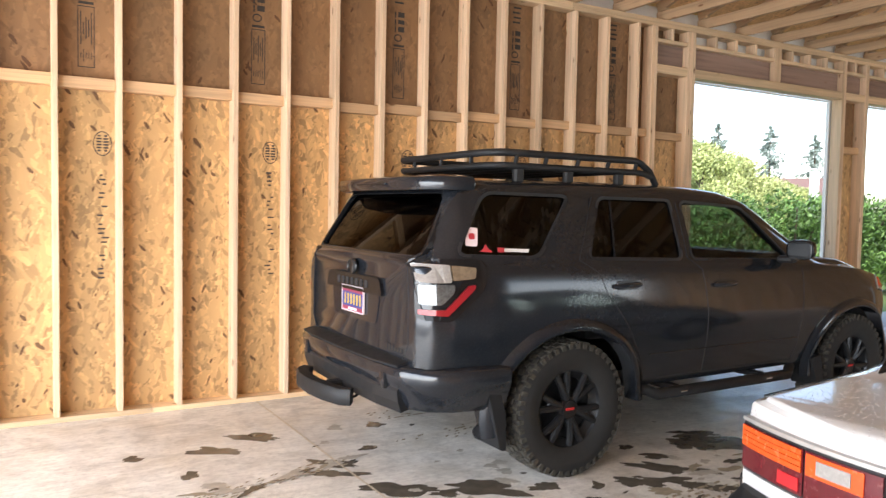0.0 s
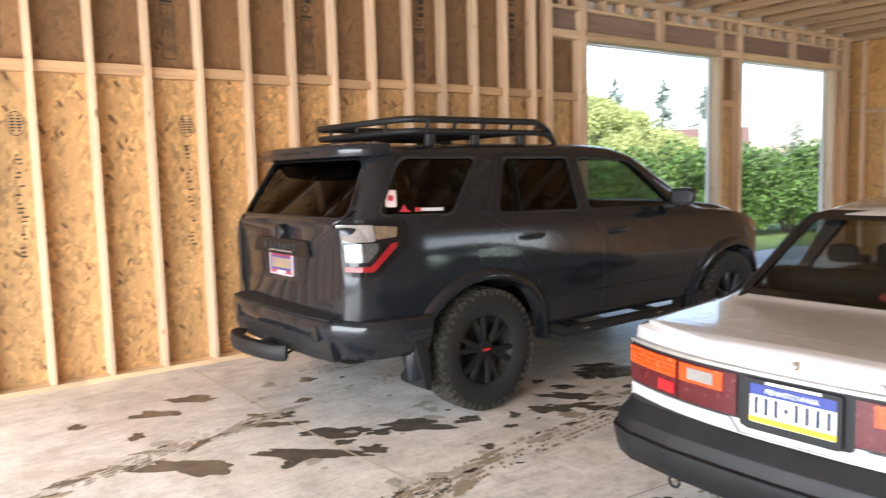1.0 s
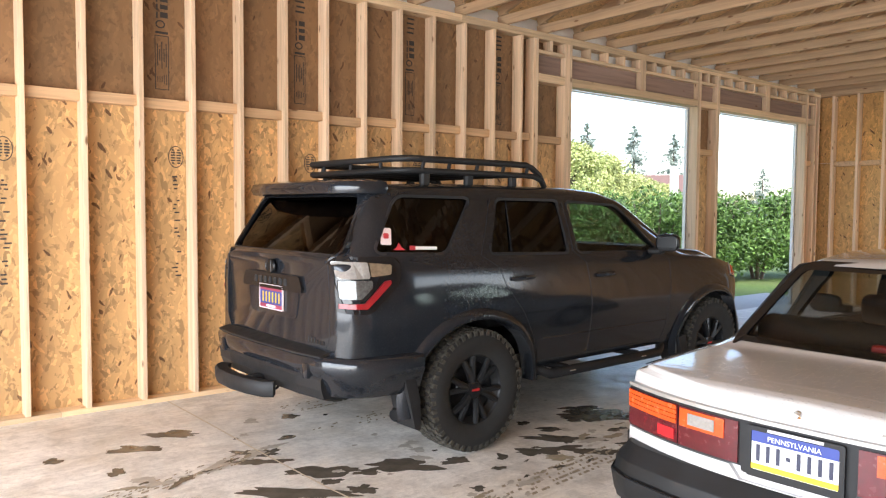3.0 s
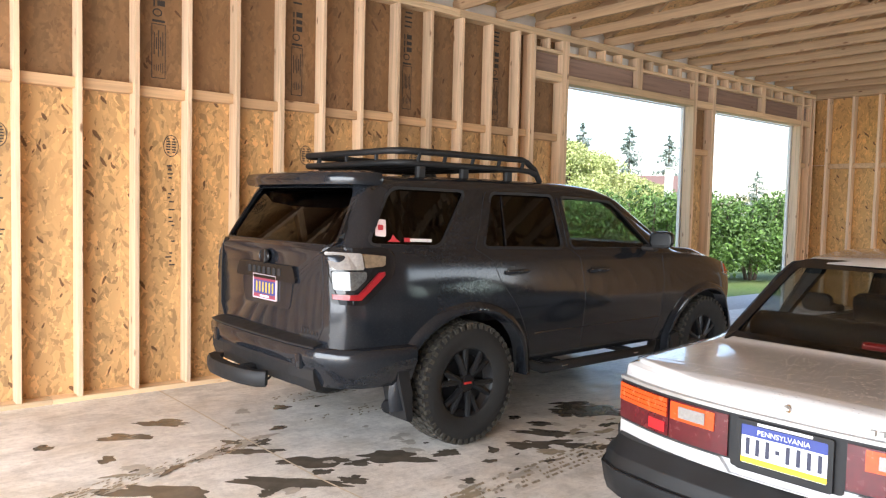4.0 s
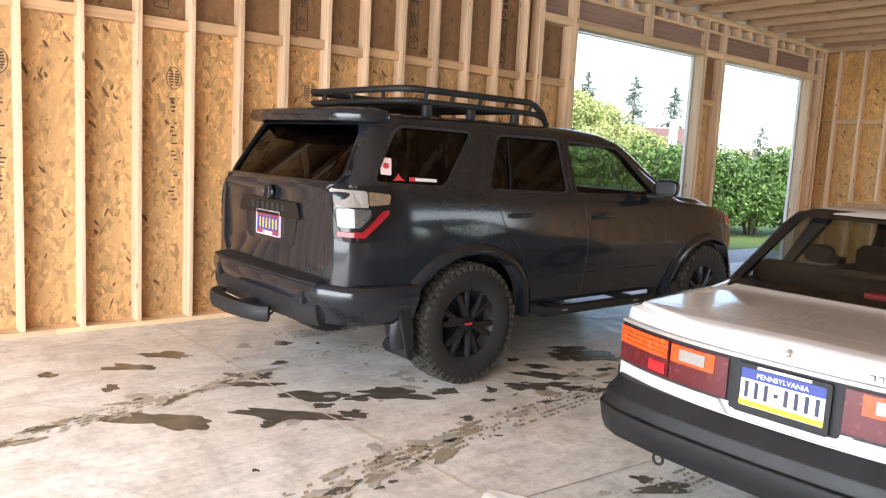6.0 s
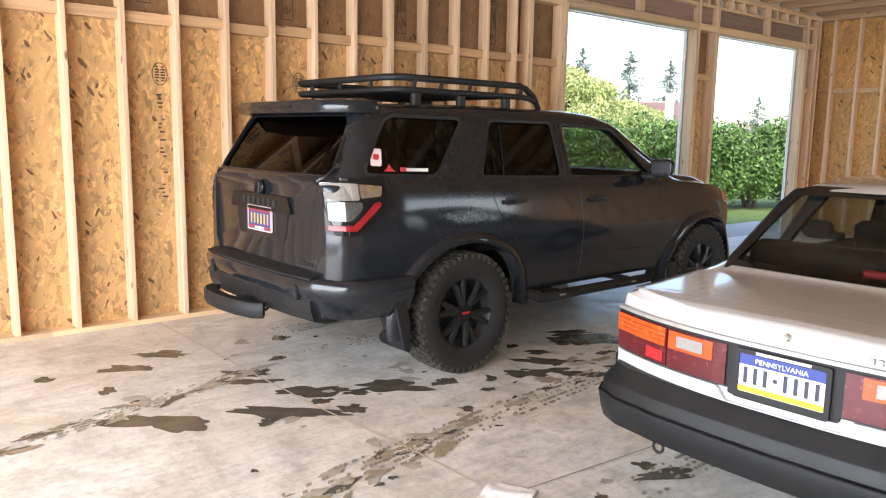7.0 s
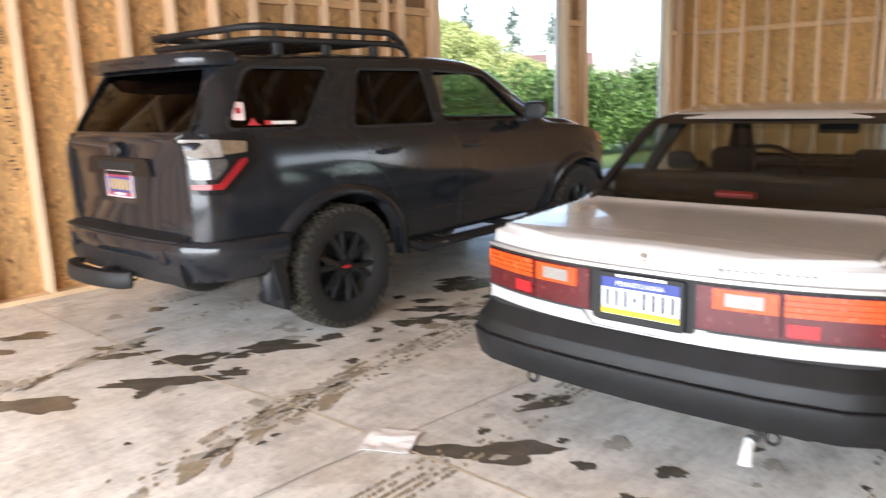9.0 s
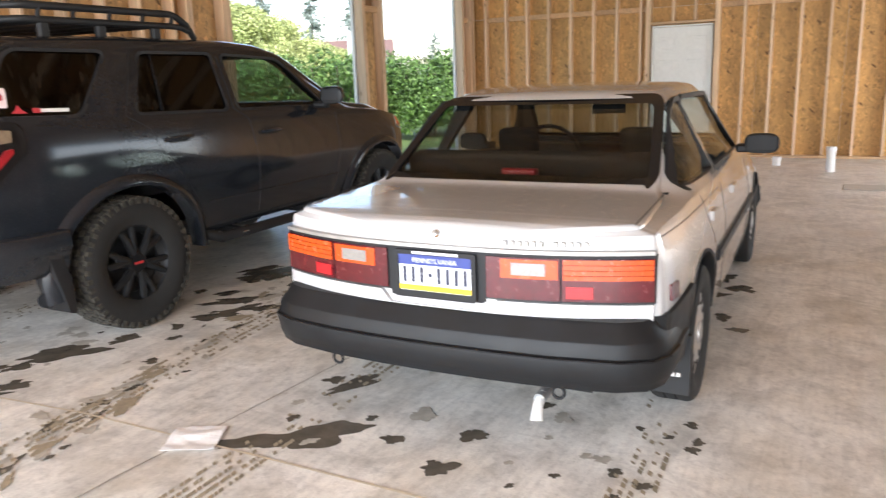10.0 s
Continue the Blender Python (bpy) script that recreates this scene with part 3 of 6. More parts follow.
px_, py_ = bearing(34.35, 40)
sign = empty("sign_post", pose(px_, py_, -0.2))
tagged(sign, "tall white post standing beyond the hedge", "post")
part("post", box((-0.16, -0.16, 0), (0.16, 0.16, 3.9), 0.02), WHITE_PAINT, sign)
part("cap", box((-0.2, -0.2, 3.9), (0.2, 0.2, 3.97), 0.02), WHITE_PAINT, sign)

# ---- car materials ----
def make_car_paint(name, color, rough, coat, spec=0.5):
    """Gloss paint under lacquer with faint dust and water spots."""
    m, nt, b = mat(name, color, rough, Coat_Weight=coat, Coat_Roughness=0.04, Specular_IOR_Level=spec)
    n = noise_tex(nt, coords(nt), 3.0, 5, 0.6)
    d = noise_tex(nt, coords(nt), 90.0, 3, 0.6)
    nt.links.new(mixc(nt, ramp(nt, d, ((0.5, (0, 0, 0)), (0.8, (0.02, 0.02, 0.02)))), mixc(nt, n, tuple(c * 0.92 for c in color), tuple(min(1, c * 1.06) for c in color)), (0.4, 0.37, 0.33)), b.inputs["Base Color"])
    return m

def make_wet_white():
    m, nt, b = mat("white_wet_paint", (0.64, 0.63, 0.62), 0.25, Coat_Weight=1.0, Coat_Roughness=0.05)
    v = nt.nodes.new("ShaderNodeTexVoronoi")
    v.inputs["Scale"].default_value = 75.0
    nt.links.new(coords(nt), v.inputs["Vector"])
    sp = nt.nodes.new("ShaderNodeSeparateColor")
    nt.links.new(v.outputs["Color"], sp.inputs[0])
    on = maths(nt, "GREATER_THAN", sp.outputs[0], 0.45)
    drop = ramp(nt, v.outputs["Distance"], ((0.0, (1, 1, 1)), (0.2, (0.6, 0.6, 0.6)), (0.32, (0, 0, 0))))
    h = maths(nt, "MULTIPLY", drop, on)
    bp = node(nt, "ShaderNodeBump", Strength=0.45, Distance=0.0025)
    nt.links.new(h, bp.inputs["Height"])
    nt.links.new(bp.outputs[0], b.inputs["Normal"])
    nt.links.new(bp.outputs[0], b.inputs["Coat Normal"])
    n = noise_tex(nt, coords(nt), 5.0, 4)
    nt.links.new(mixc(nt, n, (0.44, 0.432, 0.43), (0.51, 0.50, 0.497)), b.inputs["Base Color"])
    return m

def make_glass(name, tint, rough=0.0):
    m = bpy.data.materials.new(name)
    m.use_nodes = True
    nt = m.node_tree
    nt.nodes.remove(nt.nodes["Principled BSDF"])
    tr = node(nt, "ShaderNodeBsdfTransparent")
    tr.inputs[0].default_value = (*tint, 1)
    gl = node(nt, "ShaderNodeBsdfGlossy", Roughness=0.02 + rough)
    gl.inputs[0].default_value = (0.9, 0.92, 0.95, 1)
    lw = node(nt, "ShaderNodeLayerWeight", Blend=0.5)
    fr = nt.nodes.new("ShaderNodeMath")
    fr.operation = "MULTIPLY_ADD"
    pw = maths(nt, "POWER", lw.outputs["Facing"], 4.0)
    nt.links.new(pw, fr.inputs[0])
    fr.inputs[1].default_value, fr.inputs[2].default_value = 0.4, 0.03
    mx = nt.nodes.new("ShaderNodeMixShader")
    nt.links.new(fr.outputs[0], mx.inputs[0])
    nt.links.new(tr.outputs[0], mx.inputs[1])
    nt.links.new(gl.outputs[0], mx.inputs[2])
    nt.links.new(mx.outputs[0], nt.nodes["Material Output"].inputs[0])
    return m

SUV_PAINT = make_car_paint("dark_grey_paint", (0.0125, 0.0145, 0.0185), 0.13, 0.25, 0.34)
WHITE_WET = make_wet_white()
PRIVACY = make_glass("privacy_glass", (0.030, 0.031, 0.033))
TINTED = make_glass("tinted_door_glass", (0.62, 0.66, 0.66))
CLEAR = make_glass("clear_glass", (0.90, 0.94, 0.93))
SMOKE = make_glass("smoked_rear_glass", (0.70, 0.71, 0.70))
TRIM = make_plain("black_trim_plastic", (0.014, 0.014, 0.015), 0.55, vary=0.25, bmp=0.1, Specular_IOR_Level=0.32)
TRIM_GLOSS = make_plain("black_gloss_trim", (0.009, 0.009, 0.010), 0.24, vary=0.1, Specular_IOR_Level=0.3)
BUMPER_GREY = make_plain("weathered_bumper_rubber", (0.010, 0.0105, 0.0115), 0.5, vary=0.3, scale=7, bmp=0.1, Specular_IOR_Level=0.32)
RUBBER = make_plain("tyre_rubber", (0.013, 0.0125, 0.012), 0.8, vary=0.3, scale=18)
MUDDY = make_plain("mud_caught_tread", (0.042, 0.037, 0.029), 0.85, vary=0.97, scale=38)
RIM_BLACK = make_plain("satin_black_alloy", (0.022, 0.023, 0.025), 0.35, 0.5, vary=0.2)
SILVER = make_plain("silver_wheel_cover", (0.42, 0.40, 0.38), 0.42, 0.55, vary=0.12)
CHROME = make_plain("chrome", (0.75, 0.75, 0.75), 0.12, 1.0, vary=0.05)
SEAT = make_plain("dark_seat_cloth", (0.009, 0.009, 0.0095), 0.95, vary=0.4, scale=60, bmp=0.4)
RED_LENS = make_plain("red_lens", (0.085, 0.0025, 0.007), 0.25, vary=0.25, scale=30, Coat_Weight=0.4, Coat_Roughness=0.06)
CHEVRON_RED = make_plain("chevron_red_lens", (0.26, 0.008, 0.014), 0.3, vary=0.15, Coat_Weight=0.25, Coat_Roughness=0.2)
RED_BRIGHT = make_plain("bright_red_lens", (0.42, 0.010, 0.016), 0.3, vary=0.1, Coat_Weight=0.25, Coat_Roughness=0.2)
AMBER = make_plain("amber_lens", (0.55, 0.065, 0.005), 0.25, vary=0.15, scale=40, Coat_Weight=0.4, Coat_Roughness=0.06)
CLEAR_LENS = make_plain("clear_lens", (0.29, 0.275, 0.26), 0.2, 0.2, vary=0.2, scale=60, Coat_Weight=0.4)
GREY_LENS = make_plain("grey_reverse_lens", (0.10, 0.104, 0.105), 0.2, 0.3, vary=0.4, scale=70, Coat_Weight=0.4)
TAN_LENS = make_plain("tinted_clear_lens", (0.25, 0.19, 0.13), 0.2, 0.3, vary=0.3, scale=30, Coat_Weight=0.4)
PLATE_WHITE = make_plain("plate_white", (0.66, 0.68, 0.70), 0.4, vary=0.05)
PLATE_BLUE = make_plain("plate_blue", (0.02, 0.04, 0.22), 0.4, vary=0.1)
PLATE_YELLOW = make_plain("plate_yellow", (0.75, 0.52, 0.02), 0.4, vary=0.08)
PLATE_MAROON = make_plain("plate_maroon", (0.26, 0.03, 0.06), 0.4, vary=0.1)
INK = make_plain("plate_ink", (0.02, 0.022, 0.05), 0.5, vary=0.1)
STICK_PINK = make_plain("pink_sticker", (0.75, 0.62, 0.62), 0.5, vary=0.06)
STICK_RED = make_plain("red_sticker", (0.45, 0.03, 0.04), 0.5, vary=0.1)
STICK_WHITE = make_plain("white_sticker", (0.75, 0.75, 0.75), 0.5, vary=0.05)
RED_CAP = make_plain("red_hub_badge", (0.5, 0.02, 0.02), 0.4, vary=0.1)
HEADLAMP = make_plain("headlamp_lens", (0.55, 0.5, 0.45), 0.1, 0.4, vary=0.2, Coat_Weight=1.0)

# ---- car geometry ----
def smooth_keys(xs, keys):
    a = np.interp(xs, [k[0] for k in keys], [k[1] for k in keys])
    pad = np.concatenate(([a[0]] * 2, a, [a[-1]] * 2))
    return (pad[:-4] + 2 * pad[1:-3] + 3 * pad[2:-2] + 2 * pad[3:-1] + pad[4:]) / 9

class Shape:
    """A car body as cross-sections along x: keyed bottom, sill, waist, belt and roof lines."""
    def __init__(self, xs, **keys):
        self.xs = np.array(xs)
        self.k = {n: smooth_keys(self.xs, v) for n, v in keys.items()}

    def at(self, x):
        return {n: float(np.interp(x, self.xs, v)) for n, v in self.k.items()}

    def half(self, x, inset=0.0, floor=None):
        p = self.at(x)
        zb = p["zb"] if floor is None else floor
        ws, wm, zm, wb, zl = p["ws"] - inset, p["wm"] - inset, p["zm"], p["wb"] - inset, p["zl"]
        zr = p["zr"] - inset
        wr = min(p["wr"] - inset, wb)
        rise = max(zr - zl, 0.012)
        rr = min(p["rr"], rise * 0.55)
        zm = max(zm, zb + 0.1)
        pts = [(0, zb), (ws * 0.6, zb), (ws - 0.05, zb), (ws - 0.012, zb + 0.012), (ws, zb + 0.05)]
        for t in (0.3, 0.6, 0.85):
            pts.append((ws + (wm - ws) * math.sin(t * 1.57), zb + 0.05 + (zm - zb - 0.05) * t))
        pts.append((wm, zm))
        for t in (0.3, 0.6, 0.85):
            pts.append((wm + (wb - wm) * t * t, zm + (zl - 0.01 - zm) * t))
        pts += [(wb, zl - 0.01), (wb - 0.008, zl)]
        top = (wr, zl + rise - rr)
        for t in (0.15, 0.4, 0.7, 0.9):
            pts.append((wb - 0.012 + (top[0] - wb + 0.012) * t + 0.012 * math.sin(t * 3.14) * (rise > 0.15), zl + (top[1] - zl) * t))
        for a in (0, 25, 50, 75, 90):
            pts.append((wr - min(rr * 1.4, wr * 0.5) * (1 - math.cos(radians(a))), top[1] + rr * math.sin(radians(a))))
        pts += [(wr * 0.45, zl + rise + p["cr"] * 0.7), (0, zl + rise + p["cr"])]
        return pts

    def solid(self, inset=0.0, floor=None, x0=None, x1=None):
        bm = bmesh.new()
        xs = [x for x in self.xs if (x0 is None or x >= x0) and (x1 is None or x <= x1)]
        rings = []
        for x in xs:
            h = self.half(x, inset, floor)
            ring = [(x, -y, z) for y, z in h] + [(x, y, z) for y, z in h[-2:0:-1]]
            rings.append([bm.verts.new(c) for c in ring])
        n = len(rings[0])
        for A, B in zip(rings, rings[1:]):
            for i in range(n):
                bm.faces.new((A[i], A[(i + 1) % n], B[(i + 1) % n], B[i]))
        bm.faces.new(rings[0][::-1])
        bm.faces.new(rings[-1])
        bmesh.ops.recalc_face_normals(bm, faces=bm.faces)
        return bm

    def side(self, x, z):
        h = self.half(x)[4:]
        return float(np.interp(z, [q[1] for q in h[:-7]], [q[0] for q in h[:-7]]))

    def roof_x(self, z, lo, hi):
        """Where along x the roof line between lo and hi has the height z."""
        q = np.linspace(lo, hi, 80)
        zs = np.array([self.at(x)["zr"] + self.at(x)["cr"] * 0.6 for x in q])
        o = np.argsort(zs)
        return float(np.interp(z, zs[o], q[o]))

def carve(bm, cutters, material, name, parent, smooth=32, inner=None):
    """Cut solids out of a body and keep the outcome as a plain mesh."""
    me = bpy.data.meshes.new(name)
    bm.to_mesh(me)
    bm.free()
    me.materials.append(material)
    ob = new(name, me)
    helpers = []
    for c in cutters:
        cm = bpy.data.meshes.new("cutter")
        c.to_mesh(cm)
        c.free()
        cm.materials.append(TRIM)
        co = new("cutter", cm)
        helpers.append(co)
        mod = ob.modifiers.new("cut", "BOOLEAN")
        mod.operation, mod.object, mod.solver, mod.material_mode = "DIFFERENCE", co, "EXACT", "TRANSFER"
    deps = bpy.context.evaluated_depsgraph_get()
    out = bpy.data.meshes.new_from_object(ob.evaluated_get(deps))
    out.name = name
    ob.modifiers.clear()
    ob.data = out
    bpy.data.meshes.remove(me)
    for co in helpers:
        cm = co.data
        bpy.data.objects.remove(co)
        bpy.data.meshes.remove(cm)
    out.shade_smooth()
    out.set_sharp_from_angle(angle=radians(smooth))
    ob.parent = parent
    return ob

def round_poly(poly, r, seg=5):
    out = []
    n = len(poly)
    for i in range(n):
        p, a, b = Vector(poly[i]), Vector(poly[i - 1]), Vector(poly[(i + 1) % n])
        u, v = (a - p), (b - p)
        q = min(r, u.length * 0.45, v.length * 0.45)
        s, e = p + u.normalized() * q, p + v.normalized() * q
        for k in range(seg + 1):
            t = k / seg
            out.append(tuple((1 - t) ** 2 * s + 2 * t * (1 - t) * p + t * t * e))
    return out

def grow(poly, d):
    c = Vector((sum(p[0] for p in poly) / len(poly), sum(p[1] for p in poly) / len(poly)))
    out = []
    n = len(poly)
    area = sum(poly[i - 1][0] * poly[i][1] - poly[i][0] * poly[i - 1][1] for i in range(n))
    sg = 1 if area > 0 else -1
    for i in range(n):
        t = (Vector(poly[(i + 1) % n]) - Vector(poly[i - 1])).normalized()
        out.append((poly[i][0] + sg * t.y * d, poly[i][1] - sg * t.x * d))
    return out

def split_long(poly, step=0.06):
    out = []
    for i in range(len(poly)):
        a, b = Vector(poly[i]), Vector(poly[(i + 1) % len(poly)])
        k = max(1, int((b - a).length / step))
        out += [tuple(a + (b - a) * j / k) for j in range(k)]
    return out

def drape(poly, place, thick):
    """A slab that follows a surface: place(u, v) gives a point of it, thick the vector to its other face."""
    bm = bmesh.new()
    bm.faces.new([bm.verts.new((u, v, 0)) for u, v in split_long(poly)])
    lo, hi = min(q[0] for q in poly), max(q[0] for q in poly)
    n = max(2, min(16, int((hi - lo) / 0.03)))
    for k in range(1, n):
        bmesh.ops.bisect_plane(bm, geom=bm.verts[:] + bm.edges[:] + bm.faces[:], plane_co=(lo + (hi - lo) * k / n + 1e-5, 0, 0), plane_no=(1, 0, 0))
    bmesh.ops.triangulate(bm, faces=[f for f in bm.faces if len(f.verts) > 4])
    for v in bm.verts:
        v.co = Vector(place(v.co.x, v.co.y))
    t = Vector(thick)
    for v in bmesh.ops.extrude_face_region(bm, geom=bm.faces[:])["geom"]:
        if isinstance(v, bmesh.types.BMVert):
            v.co += t
    bmesh.ops.recalc_face_normals(bm, faces=bm.faces)
    return bm

def ring(outer, inner, place, thick, bm=None):
    """A frame between two outlines of equal point count."""
    bm = bm or bmesh.new()
    t = Vector(thick)
    V = [[bm.verts.new(Vector(place(*p)) + o) for p in poly] for poly in (outer, inner) for o in (Vector(), t)]
    n = len(outer)
    for i in range(n):
        j = (i + 1) % n
        for A, B in ((V[0], V[2]), (V[1], V[3]), (V[0], V[1]), (V[2], V[3])):
            bm.faces.new((A[i], A[j], B[j], B[i]))
    bmesh.ops.recalc_face_normals(bm, faces=bm.faces)
    return bm

def sweep(plan, profile, bm=None):
    """A closed profile (outwards, up) carried along a line in plan (x, y); outwards is to the line's right."""
    bm = bm or bmesh.new()
    rows = []
    P = [Vector(p) for p in plan]
    for i, p in enumerate(P):
        d = (P[min(i + 1, len(P) - 1)] - P[max(i - 1, 0)]).normalized()
        nrm = Vector((d.y, -d.x))
        rows.append([bm.verts.new((p.x + nrm.x * o, p.y + nrm.y * o, z)) for o, z in profile])
    n = len(profile)
    for A, B in zip(rows, rows[1:]):
        for k in range(n):
            bm.faces.new((A[k], A[(k + 1) % n], B[(k + 1) % n], B[k]))
    bm.faces.new(rows[0][::-1])
    bm.faces.new(rows[-1])
    bmesh.ops.recalc_face_normals(bm, faces=bm.faces)
    return bm

def cyl_y(x, z, r, y0, y1, n=48, kx=1.0, kz=1.0):
    return prism([(x + kx * r * math.cos(2 * math.pi * k / n), z + kz * r * math.sin(2 * math.pi * k / n)) for k in range(n)], 1, y0, y1)

def arch(cx, cz, r0, r1, a0, a1, y_of, out, s, n=30, kx=1.0, kz=1.0):
    """A wheel arch lip standing proud of the body side."""
    bm = bmesh.new()
    rows = []
    for k in range(n + 1):
        a = radians(a0 + (a1 - a0) * k / n)
        c = (math.cos(a), math.sin(a))
        pts = []
        for r, o in ((r0, -0.07), (r0, out), (r0 + 0.012, out + 0.004), (r1 - 0.02, out * 0.75), (r1, -0.004)):
            x, z = cx + c[0] * r * kx, cz + c[1] * r * kz
            pts.append(bm.verts.new((x, s * (y_of(x, z) + o), z)))
        rows.append(pts)
    for A, B in zip(rows, rows[1:]):
        for k in range(5):
            bm.faces.new((A[k], A[(k + 1) % 5], B[(k + 1) % 5], B[k]))
    bm.faces.new(rows[0])
    bm.faces.new(rows[-1][::-1])
    bmesh.ops.recalc_face_normals(bm, faces=bm.faces)
    return bm

def mirror_shell(w=0.095, h=0.068, d=0.085):
    """A door mirror housing: a blunt face towards the tail, drawn in to a rounded nose."""
    bm = bmesh.new()
    rings = []
    for u, k in ((-0.72, 0.86), (-0.70, 0.95), (-0.55, 1.0), (-0.1, 0.98), (0.4, 0.82), (0.75, 0.56), (0.95, 0.25)):
        row = []
        for i in range(24):
            a = 2 * math.pi * i / 24
            c, q = math.cos(a), math.sin(a)
            e = 0.62
            row.append(bm.verts.new((u * d, w * k * math.copysign(abs(c) ** e, c), h * k * math.copysign(abs(q) ** e, q) + 0.1 * h * u)))
        rings.append(row)
    for A, B in zip(rings, rings[1:]):
        for i in range(24):
            bm.faces.new((A[i], A[(i + 1) % 24], B[(i + 1) % 24], B[i]))
    bm.faces.new(rings[0][::-1])
    bm.faces.new(rings[-1])
    bmesh.ops.recalc_face_normals(bm, faces=bm.faces)
    return bm

def seam(points, parent, r=0.0028, material=None, name="panel_gap"):
    return part(name, tube(points, r, 6), material or TRIM, parent)

def seat(parent, x, y, z, w, back, head=True):
    s = part("seat", box((x - 0.1, y - w / 2, z), (x + 0.42, y + w / 2, z + 0.14), 0.05, 3), SEAT, parent, smooth=60)
    bm = box((-0.07, -w / 2, 0), (0.07, w / 2, back), 0.06, 3)
    bm.transform(pose(x - 0.12, y, z + 0.1, 0, -14, 0))
    part("seat_back", bm, SEAT, s, smooth=60)
    if head:
        bm = box((-0.05, -0.12, back + 0.03), (0.05, 0.12, back + 0.19), 0.045, 3)
        bm.transform(pose(x - 0.12, y, z + 0.1, 0, -14, 0))
        part("headrest", bm, SEAT, s, smooth=60)

def torus_path(c, r, axis_tilt, n=28):
    m = pose(*c, 0, axis_tilt, 0)
    return [m @ Vector((0, r * math.cos(2 * math.pi * k / n), r * math.sin(2 * math.pi * k / n))) for k in range(n)]

# ---- dark SUV ----
def suv_wheel(name_parent, x, y, s, z=0.396, R=0.396):
    W = 0.13
    prof = [(0.225, -W * 0.8), (0.25, -W * 0.92), (0.31, -W), (0.362, -W * 0.96), (R - 0.012, -W * 0.82), (R - 0.008, 0), (R - 0.012, W * 0.82), (0.362, W * 0.96), (0.31, W), (0.25, W * 0.92), (0.225, W * 0.8)]
    m = pose(x, y, z) @ Matrix.Scale(s, 4, (0, 1, 0))
    wh = part("wheel", lathe([(0.20, -0.10), (0.232, -0.105), (0.232, 0.0), (0.215, 0.03), (0.18, 0.045), (0.178, 0.06), (0.215, 0.085), (0.236, 0.108), (0.222, 0.1), (0.20, 0.05), (0.10, 0.03), (0.05, 0.03)], 40), RIM_BLACK, name_parent, "satin black alloy wheel", smooth=35)
    wh.matrix_local = m
    part("tyre", lathe(prof + prof[:1], 56, cap=False), RUBBER, wh, "muddy all-terrain tyre", smooth=40)
    tread = bmesh.new()
    n = 44
    for k in range(n):
        for row, (yy, off, ww) in enumerate(((-0.095, 0.0, 0.036), (-0.048, 0.5, 0.034), (0.0, 0.0, 0.03), (0.048, 0.5, 0.034), (0.095, 0.0, 0.036))):
            a = 2 * math.pi * (k + off) / n
            b = box((R - 0.016, -0.9 * ww / 1.6, -0.017), (R + (0.0 if row in (1, 2, 3) else -0.004), 0.9 * ww / 1.6, 0.017))
            b.transform(Matrix.Rotation(-a, 4, "Y") @ pose(0, yy, 0, 12 * (1 if (k + row) % 2 else -1), 0, 0))
            tm = bpy.data.meshes.new("t")
            b.to_mesh(tm)
            b.free()
            tread.from_mesh(tm)
            bpy.data.meshes.remove(tm)
    for k in range(n):
        a = 2 * math.pi * (k + 0.5) / n
        b = box((0.352, 0.1, -0.013), (R - 0.012, 0.130, 0.013))
        b.transform(Matrix.Rotation(-a, 4, "Y"))
        tm = bpy.data.meshes.new("t")
        b.to_mesh(tm)
        b.free()
        tread.from_mesh(tm)
        bpy.data.meshes.remove(tm)
    part("tread", tread, MUDDY, wh, "blocky tread caked with pale mud")
    sp = bmesh.new()
    for k in range(6):
        a = 60 * k + 15
        for d in (-11, 11):
            q = pose(0, 0, 0, 0, a, 0)
            b = tube([(0.06, 0.078, 0.0), (0.13, 0.088, 0.13 * math.tan(radians(d)) * 0.7), (0.215, 0.086, 0.215 * math.tan(radians(d)))], [0.026, 0.022, 0.02], 8)
            b.transform(q)
            tm = bpy.data.meshes.new("t")
            b.to_mesh(tm)
            b.free()
            sp.from_mesh(tm)
            bpy.data.meshes.remove(tm)
        b = box((0.135, 0.076, -0.03), (0.16, 0.096, 0.03), 0.006)
        b.transform(pose(0, 0, 0, 0, a, 0))
        tm = bpy.data.meshes.new("t")
        b.to_mesh(tm)
        b.free()
        sp.from_mesh(tm)
        bpy.data.meshes.remove(tm)
    part("spokes", sp, RIM_BLACK, wh, smooth=40)
    part("hub_cap", lathe([(0.07, 0.06), (0.068, 0.09), (0.05, 0.1), (0.044, 0.1)], 24), TRIM_GLOSS, wh, smooth=35)
    part("hub_badge", box((-0.032, 0.1, -0.008), (0.032, 0.104, 0.008), 0.003), RED_CAP, wh, "red badge strip on the hub cap")
    for k in range(6):
        bm = lathe([(0.009, 0.05), (0.009, 0.085), (0.006, 0.088)], 8)
        bm.transform(pose(0.058 * math.cos(k * 1.047 + 0.5), 0.0, 0.058 * math.sin(k * 1.047 + 0.5)))
        part("wheel_nut", bm, TRIM_GLOSS, wh)

